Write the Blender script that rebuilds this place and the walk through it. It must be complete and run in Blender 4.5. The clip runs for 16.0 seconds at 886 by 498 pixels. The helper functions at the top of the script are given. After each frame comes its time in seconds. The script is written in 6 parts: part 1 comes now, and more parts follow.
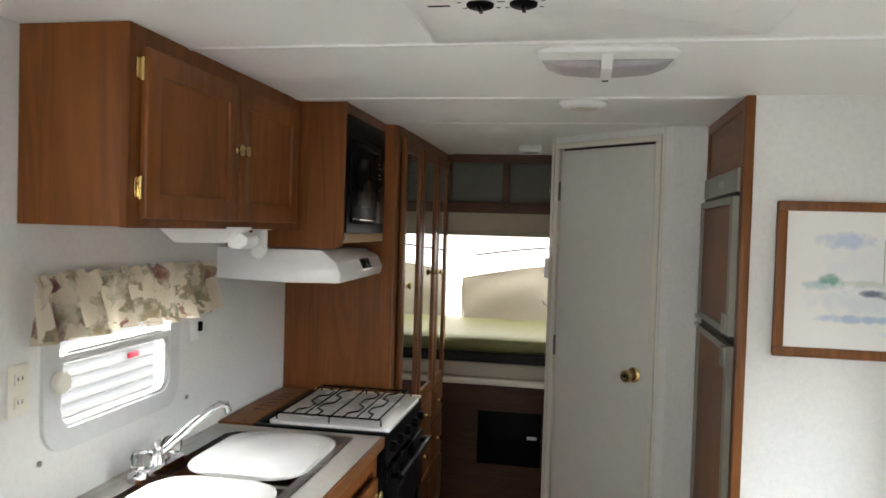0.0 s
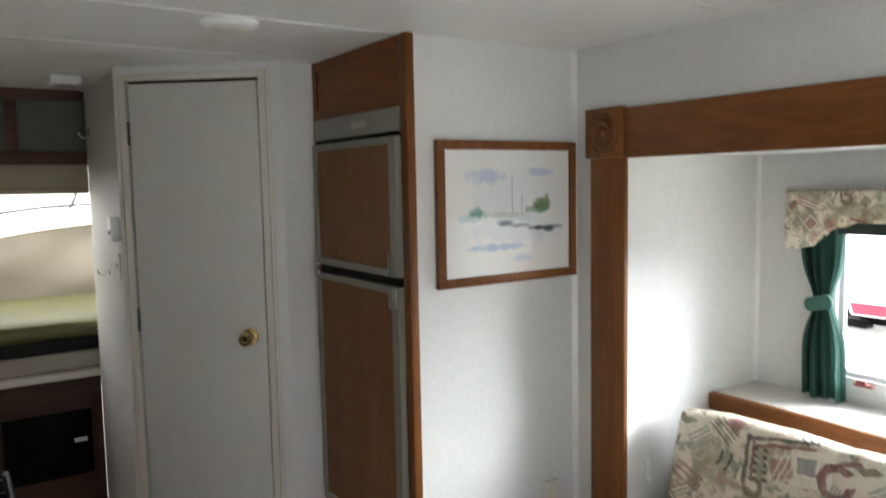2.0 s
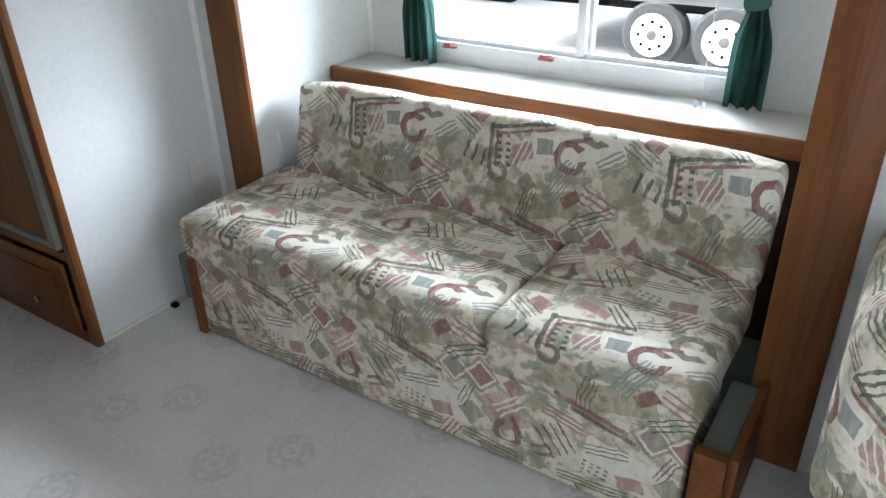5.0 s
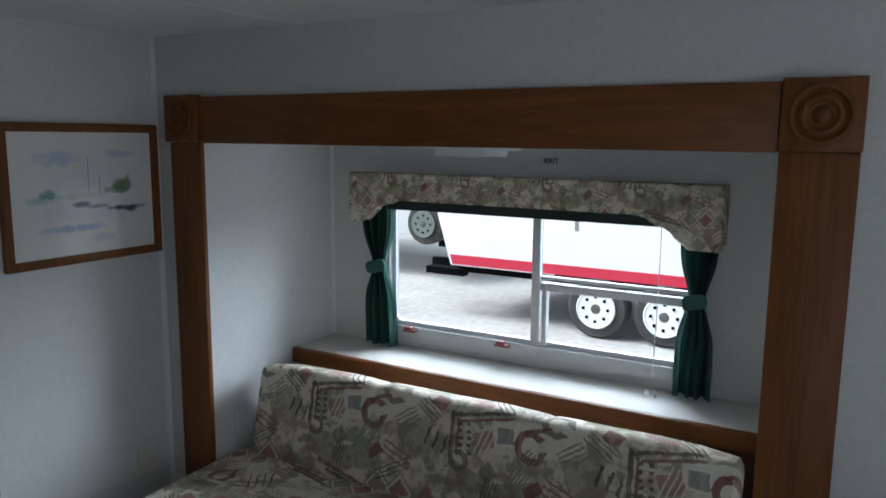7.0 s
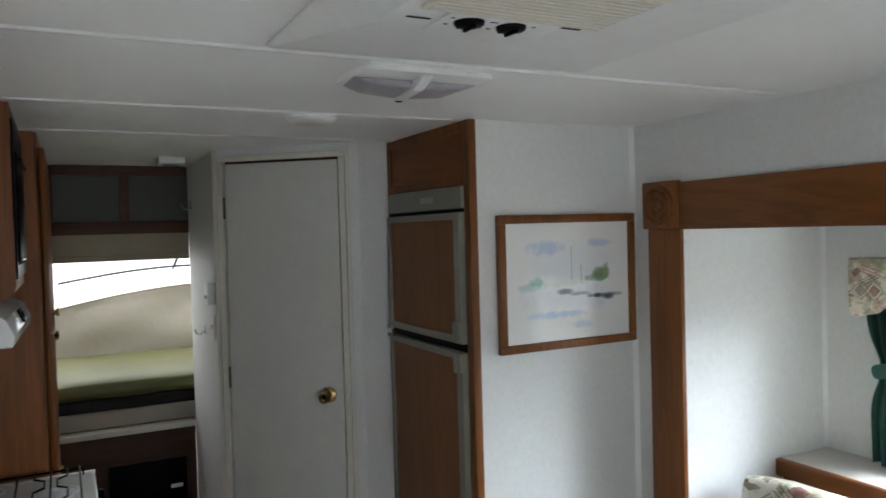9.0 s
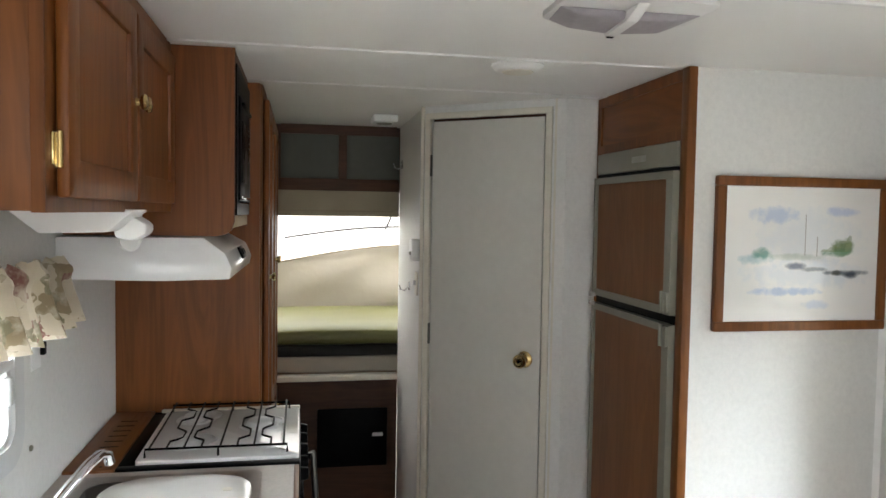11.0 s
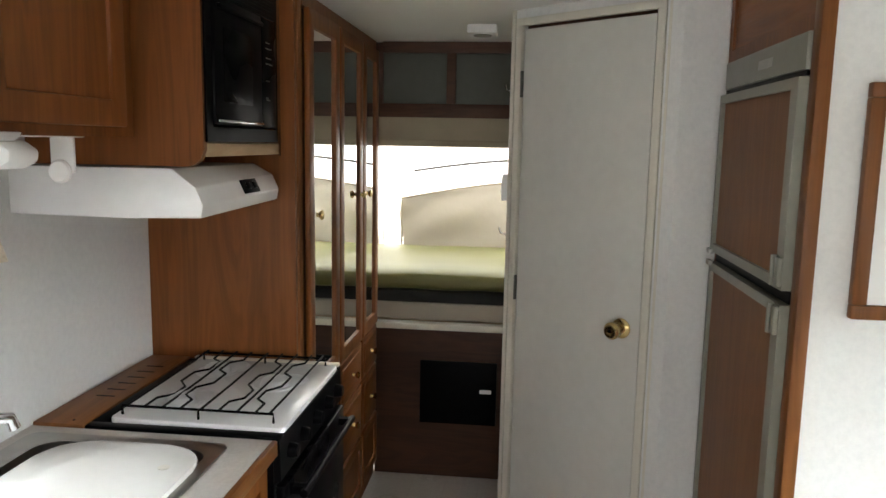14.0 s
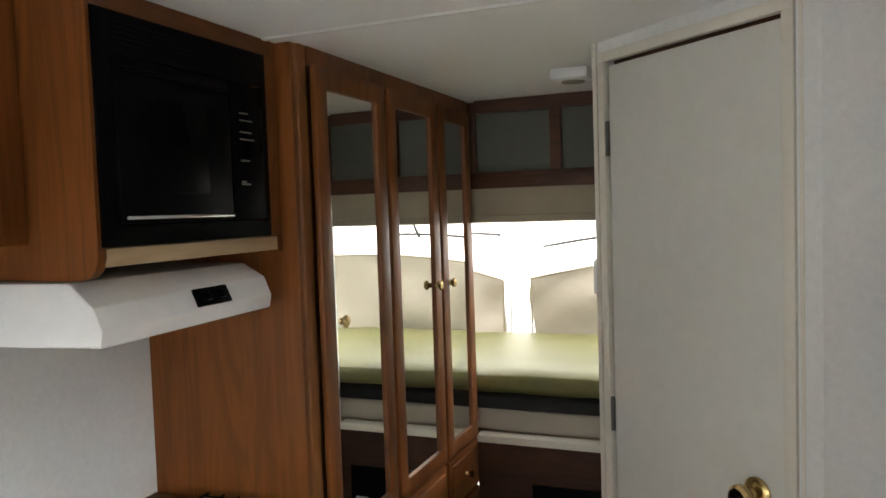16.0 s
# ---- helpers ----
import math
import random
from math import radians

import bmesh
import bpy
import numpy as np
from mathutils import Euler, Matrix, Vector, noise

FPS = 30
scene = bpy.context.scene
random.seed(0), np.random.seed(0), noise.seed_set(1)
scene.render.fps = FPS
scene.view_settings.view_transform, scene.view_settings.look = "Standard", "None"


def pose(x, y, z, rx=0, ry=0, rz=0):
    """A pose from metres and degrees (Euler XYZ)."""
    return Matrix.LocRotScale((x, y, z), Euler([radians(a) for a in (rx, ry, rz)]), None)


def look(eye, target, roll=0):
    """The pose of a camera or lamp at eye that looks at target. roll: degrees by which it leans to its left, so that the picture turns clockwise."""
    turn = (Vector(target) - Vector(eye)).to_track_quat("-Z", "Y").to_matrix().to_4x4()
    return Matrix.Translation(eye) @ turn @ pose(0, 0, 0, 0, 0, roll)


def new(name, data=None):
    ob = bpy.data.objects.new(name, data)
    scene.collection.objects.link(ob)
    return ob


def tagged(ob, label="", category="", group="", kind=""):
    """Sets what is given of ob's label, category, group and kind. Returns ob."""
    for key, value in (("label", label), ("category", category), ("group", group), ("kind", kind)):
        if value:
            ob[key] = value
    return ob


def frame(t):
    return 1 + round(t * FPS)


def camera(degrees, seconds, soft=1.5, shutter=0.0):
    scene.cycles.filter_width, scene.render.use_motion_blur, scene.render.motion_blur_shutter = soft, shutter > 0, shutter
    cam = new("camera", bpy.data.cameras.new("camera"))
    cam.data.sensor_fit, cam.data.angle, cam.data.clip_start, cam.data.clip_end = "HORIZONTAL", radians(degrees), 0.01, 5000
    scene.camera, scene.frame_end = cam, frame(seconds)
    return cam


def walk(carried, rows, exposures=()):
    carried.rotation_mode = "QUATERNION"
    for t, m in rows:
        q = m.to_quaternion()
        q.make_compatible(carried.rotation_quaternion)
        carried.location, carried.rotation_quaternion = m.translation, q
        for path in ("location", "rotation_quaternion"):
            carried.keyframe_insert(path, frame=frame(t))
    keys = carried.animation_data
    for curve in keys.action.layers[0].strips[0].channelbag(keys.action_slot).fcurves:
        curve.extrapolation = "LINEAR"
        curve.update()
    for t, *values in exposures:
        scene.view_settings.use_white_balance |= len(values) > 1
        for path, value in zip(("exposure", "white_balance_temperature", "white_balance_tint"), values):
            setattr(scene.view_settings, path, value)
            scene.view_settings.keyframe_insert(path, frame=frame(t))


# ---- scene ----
cam = camera(61.8, 16.0, shutter=0.2)
PATH = [
    (0, (1.204, 0.072, 1.564), (0.845, 2.038, 1.508), 1.7),
    (0.5, (1.046, 0.266, 1.588), (0.95, 2.262, 1.657), 2.7),
    (1, (0.889, 0.412, 1.611), (1.197, 2.384, 1.744), 2.1),
    (1.5, (0.651, 0.454, 1.564), (1.454, 2.282, 1.671), 0.5),
    (2, (0.549, 0.512, 1.546), (1.657, 2.167, 1.367), -1.1),
    (2.5, (0.545, 0.52, 1.587), (1.794, 1.939, 0.934), -2.4),
    (3, (0.542, 0.431, 1.53), (1.859, 1.623, 0.612), -2.5),
    (3.5, (0.539, 0.375, 1.536), (1.929, 1.372, 0.5), -1.4),
    (3.7, (0.551, 0.313, 1.539), (1.954, 1.28, 0.49), -1.1),
    (5.8, (0.56, 0.125, 1.542), (2.142, 1.09, 0.787), -1.4),
    (6, (0.528, 0.148, 1.548), (2.157, 1.1, 0.868), -1.1),
    (6.5, (0.529, 0.131, 1.601), (2.205, 1.102, 1.103), 0.1),
    (7, (0.525, 0.152, 1.641), (2.243, 1.13, 1.341), 0.5),
    (7.5, (0.56, 0.17, 1.671), (2.268, 1.199, 1.516), 1.0),
    (8, (0.601, 0.232, 1.651), (2.101, 1.554, 1.603), -0.5),
    (8.5, (0.595, 0.266, 1.618), (1.755, 1.895, 1.629), -1.8),
    (9, (0.53, 0.337, 1.63), (1.445, 2.115, 1.58), -1.6),
    (9.5, (0.467, 0.354, 1.607), (1.205, 2.209, 1.487), -1.1),
    (10, (0.555, 0.36, 1.572), (1.084, 2.283, 1.428), 0.0),
    (10.2, (0.572, 0.364, 1.565), (1.045, 2.297, 1.43), 0.3),
    (12.3, (0.767, 0.613, 1.549), (0.862, 2.61, 1.479), 2.3),
    (12.5, (0.921, 0.643, 1.576), (0.893, 2.639, 1.455), 2.2),
    (13, (1.08, 0.692, 1.554), (0.913, 2.677, 1.377), 1.7),
    (13.5, (1.115, 0.77, 1.548), (0.928, 2.747, 1.307), 1.6),
    (14, (1.134, 0.878, 1.545), (0.921, 2.847, 1.262), 1.1),
    (14.5, (1.188, 1.032, 1.537), (0.88, 2.988, 1.256), 0.4),
    (15, (1.213, 1.193, 1.542), (0.814, 3.137, 1.285), -0.3),
    (15.5, (1.298, 1.367, 1.542), (0.74, 3.279, 1.354), -1.1),
    (16, (1.421, 1.542, 1.583), (0.666, 3.392, 1.477), -1.9),
]
EXPOSURE = [
    (0, 2.37, 6500, 10), (2, 2.12, 6300, 10), (3.5, 2.15, 5900, 10), (5.8, 1.95, 5600, 8), (6, 1.75, 5600, 8), (7, 0.3, 5500, 8), (8, 0.28, 5500, 8),
    (8.5, 1.25, 5700, 8), (9, 1.7, 5900, 8), (10, 2.1, 6200, 9), (12.5, 2.65, 6500, 10), (15.5, 2.52, 6500, 10), (16, 2.62, 6500, 10),
]
walk(cam, [(t, look(eye, target, roll)) for t, eye, target, roll in PATH], EXPOSURE)

# ---- world and daylight ----
world = bpy.data.worlds.new("overcast_sky")
scene.world = world
world.use_nodes = True
wt = world.node_tree
sky = wt.nodes.new("ShaderNodeTexSky")
sky.sky_type = "NISHITA"
sky.sun_disc = False
sky.sun_elevation, sky.sun_rotation = radians(48), radians(-32)
sky.air_density, sky.dust_density, sky.ozone_density = 1.0, 4.0, 1.0
soft_sky = wt.nodes.new("ShaderNodeHueSaturation")
soft_sky.inputs["Saturation"].default_value = 0.25
wt.links.new(sky.outputs[0], soft_sky.inputs["Color"])
wt.links.new(soft_sky.outputs[0], wt.nodes["Background"].inputs[0])
wt.nodes["Background"].inputs[1].default_value = 0.15


def lamp_sun(elev, azim, strength, angle):
    d = bpy.data.lights.new("sun", "SUN")
    d.energy, d.angle, d.color = strength, radians(angle), (1.0, 0.96, 0.9)
    ob = new("sun", d)
    ob.rotation_euler = (radians(90 - elev), 0, radians(180 + azim))
    return ob


lamp_sun(48, 32, 3.0, 30)


def window_light(name, place, target, w, h, watts, color=(0.93, 0.97, 1.0)):
    """An area lamp standing in for skylight at an opening."""
    d = bpy.data.lights.new(name, "AREA")
    d.shape, d.size, d.size_y, d.energy, d.color = "RECTANGLE", w, h, watts, color
    ob = new(name, d)
    ob.matrix_world = look(place, target)
    return ob


window_light("slide_window_light", (4.6, 1.18, 1.95), (2.6, 1.24, 0.96), 3.4, 1.2, 112)
window_light("kitchen_window_light", (-0.60, 1.88, 1.85), (0.1, 1.88, 1.1), 0.8, 0.5, 7.5)
# Added fill lamps at an assumed doorway and front opening, both out of view.
window_light("door_light", (-0.16, -0.25, 1.05), (1.5, 0.3, 0.9), 0.6, 1.5, 1.7)
window_light("front_window_light", (1.15, -2.44, 1.25), (1.15, 0.0, 1.2), 1.4, 0.6, 3.0)

# ---- helpers for building ----
OFF = {}


def thing(name, loc, label, category, group="", kind=""):
    ob = new(name)
    ob.empty_display_size = 0.05
    ob.location = loc
    OFF[ob] = Vector(loc)
    return tagged(ob, label, category, group, kind)


def mesh_of(bm, name, smooth=False):
    bmesh.ops.recalc_face_normals(bm, faces=bm.faces[:])
    me = bpy.data.meshes.new(name)
    bm.to_mesh(me)
    bm.free()
    if smooth:
        for p in me.polygons:
            p.use_smooth = True
    return me


def shade(me, angle=35):
    """Smooth faces with sharp edges past the angle."""
    for p in me.polygons:
        p.use_smooth = True
    bm = bmesh.new()
    bm.from_mesh(me)
    for e in bm.edges:
        e.smooth = len(e.link_faces) == 2 and e.calc_face_angle(0) < radians(angle)
    bm.to_mesh(me)
    bm.free()


def part(name, bm, material, parent, label="", smooth=True):
    off = OFF[parent]
    bmesh.ops.translate(bm, vec=-off, verts=bm.verts[:])
    me = mesh_of(bm, name)
    if smooth:
        shade(me)
    me.materials.append(material)
    ob = new(name, me)
    ob.parent = parent
    OFF[ob] = off
    if label:
        ob["label"] = label
    return ob


def solid(name, bm, material, loc, label, category, group="", kind="", smooth=True):
    """A thing that is one mesh."""
    bmesh.ops.translate(bm, vec=-Vector(loc), verts=bm.verts[:])
    me = mesh_of(bm, name)
    if smooth:
        shade(me)
    me.materials.append(material)
    ob = new(name, me)
    ob.location = loc
    OFF[ob] = Vector(loc)
    return tagged(ob, label, category, group, kind)


def structure(name, bm, material, label, category):
    return solid(name, bm, material, (0, 0, 0), label, category, kind="structure", smooth=False)


def box(bm, x0, x1, y0, y1, z0, z1):
    vs = [bm.verts.new((x, y, z)) for x in (x0, x1) for y in (y0, y1) for z in (z0, z1)]
    for q in ((0, 1, 3, 2), (4, 6, 7, 5), (0, 4, 5, 1), (2, 3, 7, 6), (0, 2, 6, 4), (1, 5, 7, 3)):
        bm.faces.new([vs[i] for i in q])
    return vs


def B(x0, x1, y0, y1, z0, z1, r=0.0, seg=2):
    bm = bmesh.new()
    box(bm, x0, x1, y0, y1, z0, z1)
    if r:
        bmesh.ops.bevel(bm, geom=bm.edges[:], offset=r, segments=seg, profile=0.5, affect="EDGES", clamp_overlap=True)
    return bm


def boxes(*rows, r=0.0):
    bm = bmesh.new()
    for row in rows:
        box(bm, *row)
    if r:
        bmesh.ops.bevel(bm, geom=bm.edges[:], offset=r, segments=2, profile=0.5, affect="EDGES", clamp_overlap=True)
    return bm


def cyl(a, b, ra, rb=None, n=20, r=0.0):
    """A round bar or cone from a to b."""
    a, b = Vector(a), Vector(b)
    bm = bmesh.new()
    bmesh.ops.create_cone(bm, cap_ends=True, segments=n, radius1=ra, radius2=ra if rb is None else rb, depth=(b - a).length)
    bmesh.ops.transform(bm, matrix=Matrix.Translation((a + b) / 2) @ (b - a).to_track_quat("Z", "Y").to_matrix().to_4x4(), verts=bm.verts[:])
    if r:
        es = [e for e in bm.edges if len(e.link_faces) == 2 and e.calc_face_angle(0) > 1.0]
        bmesh.ops.bevel(bm, geom=es, offset=r, segments=2, profile=0.5, affect="EDGES")
    return bm


def join(*bms):
    out = bmesh.new()
    for bm in bms:
        me = bpy.data.meshes.new("tmp")
        bm.to_mesh(me)
        bm.free()
        out.from_mesh(me)
        bpy.data.meshes.remove(me)
    return out


def lathe(profile, place, axis="Z", n=28):
    """A turned body: profile of (radius, height), laid along an axis from place."""
    bm = bmesh.new()
    rings = []
    for r, h in profile:
        rings.append([bm.verts.new((r * math.cos(2 * math.pi * i / n), r * math.sin(2 * math.pi * i / n), h)) for i in range(n)])
    for p, q in zip(rings, rings[1:]):
        for i in range(n):
            bm.faces.new((p[i], p[(i + 1) % n], q[(i + 1) % n], q[i]))
    for ring in (rings[0], rings[-1]):
        bm.faces.new(ring)
    d = Vector({"X": (1, 0, 0), "Y": (0, 1, 0), "Z": (0, 0, 1), "-Z": (0, 0, -1), "-X": (-1, 0, 0), "-Y": (0, -1, 0)}[axis]) if isinstance(axis, str) else Vector(axis)
    m = Matrix.Translation(place) @ d.to_track_quat("Z", "Y").to_matrix().to_4x4()
    bmesh.ops.transform(bm, matrix=m, verts=bm.verts[:])
    return bm


def tube(points, r, n=8, closed=False):
    """A bent rod along points."""
    pts = [Vector(p) for p in points]
    bm = bmesh.new()
    rings = []
    for i, p in enumerate(pts):
        a, b = pts[max(i - 1, 0)], pts[min(i + 1, len(pts) - 1)]
        q = (b - a).normalized().to_track_quat("Z", "Y")
        rings.append([bm.verts.new(p + q @ Vector((r * math.cos(2 * math.pi * k / n), r * math.sin(2 * math.pi * k / n), 0))) for k in range(n)])
    for p, q in zip(rings, rings[1:]):
        best = min(range(n), key=lambda s: sum((p[k].co - q[(k + s) % n].co).length for k in range(n)))
        for k in range(n):
            bm.faces.new((p[k], p[(k + 1) % n], q[(k + 1 + best) % n], q[(k + best) % n]))
    bm.faces.new(rings[0])
    bm.faces.new(rings[-1])
    return bm


def prism(outline, axis, lo, hi, r=0.0):
    """A flat outline pushed along an axis: 'x' takes (y, z), 'y' takes (x, z), 'z' takes (x, y)."""
    bm = bmesh.new()

    def at(p, v):
        return {"x": (v, p[0], p[1]), "y": (p[0], v, p[1]), "z": (p[0], p[1], v)}[axis]

    lows, highs = [bm.verts.new(at(p, lo)) for p in outline], [bm.verts.new(at(p, hi)) for p in outline]
    n = len(outline)
    bm.faces.new(lows)
    bm.faces.new(highs)
    for i in range(n):
        bm.faces.new((lows[i], lows[(i + 1) % n], highs[(i + 1) % n], highs[i]))
    if r:
        bmesh.ops.bevel(bm, geom=bm.edges[:], offset=r, segments=2, profile=0.5, affect="EDGES", clamp_overlap=True)
    return bm


def round_rect(w, h, r, n=5, cx=0.0, cy=0.0):
    pts = []
    for sx, sy, a0 in ((1, 1, 0), (-1, 1, 90), (-1, -1, 180), (1, -1, 270)):
        for i in range(n + 1):
            a = radians(a0 + 90 * i / n)
            pts.append((cx + sx * (w / 2 - r) + r * math.cos(a), cy + sy * (h / 2 - r) + r * math.sin(a)))
    return pts


def ring_prism(outer, inner, axis, lo, hi):
    """A frame between two outlines of the same count."""
    bm = bmesh.new()

    def at(p, v):
        return {"x": (v, p[0], p[1]), "y": (p[0], v, p[1]), "z": (p[0], p[1], v)}[axis]

    n = len(outer)
    v = [[bm.verts.new(at(p, s)) for p in o] for o in (outer, inner) for s in (lo, hi)]
    for i in range(n):
        j = (i + 1) % n
        bm.faces.new((v[0][i], v[0][j], v[2][j], v[2][i]))
        bm.faces.new((v[1][i], v[3][i], v[3][j], v[1][j]))
        bm.faces.new((v[0][i], v[1][i], v[1][j], v[0][j]))
        bm.faces.new((v[2][i], v[2][j], v[3][j], v[3][i]))
    return bm


def turned(bm, m):
    bmesh.ops.transform(bm, matrix=m, verts=bm.verts[:])
    return bm


# ---- materials ----
def material(name, rough=0.5, metal=0.0, color=(0.5, 0.5, 0.5)):
    m = bpy.data.materials.new(name)
    m.use_nodes = True
    p = m.node_tree.nodes["Principled BSDF"]
    p.inputs["Base Color"].default_value = (*color, 1)
    p.inputs["Roughness"].default_value, p.inputs["Metallic"].default_value = rough, metal
    return m, m.node_tree, p


def node(tree, kind, **values):
    n = tree.nodes.new(kind)
    for k, v in values.items():
        n.inputs[k.replace("_", " ")].default_value = v
    return n


def noise_tex(tree, coord, scale, detail=4.0, rough=0.55):
    n = node(tree, "ShaderNodeTexNoise", Scale=scale, Detail=detail, Roughness=rough)
    tree.links.new(coord, n.inputs["Vector"])
    return n.outputs["Fac"]


def ramp(tree, fac, *stops, const=False):
    n = tree.nodes.new("ShaderNodeValToRGB")
    if const:
        n.color_ramp.interpolation = "CONSTANT"
    els = n.color_ramp.elements
    while len(els) < len(stops):
        els.new(1.0)
    for e, (pos, col) in zip(els, stops):
        e.position = pos
        e.color = (*col, 1) if len(col) == 3 else col
    tree.links.new(fac, n.inputs[0])
    return n.outputs[0]


def mix(tree, fac, a, b, mode="MIX"):
    n = tree.nodes.new("ShaderNodeMix")
    n.data_type, n.blend_type = "RGBA", mode
    for sock, v in ((n.inputs[0], fac), (n.inputs[6], a), (n.inputs[7], b)):
        if hasattr(v, "is_linked"):
            tree.links.new(v, sock)
        else:
            sock.default_value = v if isinstance(v, float) else (*v, 1)
    return n.outputs[2]


def calc(tree, op, a, b=0.0, clamp=False):
    n = tree.nodes.new("ShaderNodeMath")
    n.operation, n.use_clamp = op, clamp
    for sock, v in ((n.inputs[0], a), (n.inputs[1], b)):
        if hasattr(v, "is_linked"):
            tree.links.new(v, sock)
        else:
            sock.default_value = v
    return n.outputs[0]


def bump(tree, p, height, strength, distance=0.002):
    n = node(tree, "ShaderNodeBump", Strength=strength, Distance=distance)
    tree.links.new(height, n.inputs["Height"])
    tree.links.new(n.outputs[0], p.inputs["Normal"])


def coords(tree, scale=(1, 1, 1), spread=0.0):
    """Object coordinates, stretched, and shifted at random from object to object."""
    c = tree.nodes.new("ShaderNodeTexCoord").outputs["Object"]
    n = tree.nodes.new("ShaderNodeMapping")
    n.inputs["Scale"].default_value = scale
    tree.links.new(c, n.inputs["Vector"])
    if spread:
        r = tree.nodes.new("ShaderNodeObjectInfo").outputs["Random"]
        tree.links.new(calc(tree, "MULTIPLY", r, spread), n.inputs["Location"])
    return n.outputs[0]


def stretched(tree, vec, scale, shift=(0, 0, 0)):
    n = tree.nodes.new("ShaderNodeMapping")
    n.inputs["Scale"].default_value, n.inputs["Location"].default_value = scale, shift
    tree.links.new(vec, n.inputs["Vector"])
    return n.outputs[0]


REPEAT = (0.568, 0.66)             # width and run of the upholstery print


def clothed(ob, y0, v0, squash=1.0, fine=1.0, across="y"):
    """Lays the print over a cover: across its length, and over top and front in one run."""
    me, off = ob.data, OFF[ob]
    lay = me.uv_layers.new(name="cloth")
    for loop in me.loops:
        c = me.vertices[loop.vertex_index].co + off
        if across == "x":
            lay.data[loop.index].uv = (c.x + c.y - y0, c.z - 0.6 * c.y - v0)
            continue
        lay.data[loop.index].uv = ((y0 - c.y) * fine, ((c.x + c.z) * squash - v0) * fine)
    return ob


def speckled(name, color, rough=0.5, metal=0.0, amount=0.12, scale=30.0, relief=0.15, big=2.5):
    """A plain painted, moulded or metal surface with faint grime and grain."""
    m, t, p = material(name, rough, metal, color)
    c = coords(t, spread=9.0)
    f = noise_tex(t, c, scale, 5)
    g = noise_tex(t, c, big, 3)
    s = calc(t, "ADD", calc(t, "MULTIPLY", f, 0.5), calc(t, "MULTIPLY", g, 0.5))
    dark = tuple(v * (1 - amount) for v in color)
    lite = tuple(min(1, v * (1 + amount * 0.5)) for v in color)
    t.links.new(ramp(t, s, (0.35, dark), (0.65, lite)), p.inputs["Base Color"])
    rr = calc(t, "ADD", calc(t, "MULTIPLY", g, 0.16), rough - 0.08)
    t.links.new(rr, p.inputs["Roughness"])
    if relief:
        bump(t, p, f, relief, 0.001)
    return m


def wood(name, dark, light, axis, rough=0.42, ring=7.5, relief=0.12):
    """Oak with open grain along an axis."""
    m, t, p = material(name, rough)
    along = {"x": (0.12, 1, 1), "y": (1, 0.12, 1), "z": (1, 1, 0.11)}[axis]
    c = coords(t, along, 7.0)
    warp = noise_tex(t, c, 3.0, 2)
    w = node(t, "ShaderNodeTexNoise", Scale=ring, Detail=3.0, Roughness=0.6, Distortion=1.6)
    t.links.new(c, w.inputs["Vector"])
    cath = calc(t, "PINGPONG", calc(t, "MULTIPLY", w.outputs["Fac"], 5.0), 0.5)
    fine = noise_tex(t, coords(t, {"x": (0.03, 1, 1), "y": (1, 0.03, 1), "z": (1, 1, 0.025)}[axis], 7.0), 240.0, 3, 0.7)
    s = calc(t, "ADD", calc(t, "ADD", calc(t, "MULTIPLY", cath, 0.36), calc(t, "MULTIPLY", fine, 0.17)), calc(t, "MULTIPLY", warp, 0.55))
    mid = tuple((a + b) / 2 for a, b in zip(dark, light))
    t.links.new(ramp(t, s, (0.28, dark), (0.5, mid), (0.72, light)), p.inputs["Base Color"])
    t.links.new(calc(t, "ADD", calc(t, "MULTIPLY", fine, 0.22), rough - 0.1), p.inputs["Roughness"])
    bump(t, p, calc(t, "ADD", fine, cath), relief, 0.001)
    p.inputs["Specular IOR Level"].default_value = 0.3
    return m


def paper_wall():
    m, t, p = material("embossed_wallpaper", 0.62)
    c = coords(t)
    f = noise_tex(t, c, 55.0, 6, 0.75)
    g = noise_tex(t, c, 3.0, 3)
    s = calc(t, "ADD", calc(t, "MULTIPLY", f, 0.75), calc(t, "MULTIPLY", g, 0.25))
    t.links.new(ramp(t, s, (0.38, (0.635, 0.637, 0.62)), (0.5, (0.675, 0.675, 0.655)), (0.62, (0.705, 0.705, 0.685))), p.inputs["Base Color"])
    bump(t, p, noise_tex(t, c, 160.0, 4, 0.7), 0.25, 0.001)
    return m


def ceiling_board():
    m, t, p = material("ceiling_board", 0.45, color=(0.78, 0.78, 0.76))
    c = coords(t)
    f = noise_tex(t, c, 90.0, 5, 0.7)
    g = noise_tex(t, c, 1.6, 3)
    t.links.new(ramp(t, g, (0.3, (0.81, 0.81, 0.79)), (0.7, (0.86, 0.86, 0.845))), p.inputs["Base Color"])
    bump(t, p, f, 0.12, 0.001)
    return m


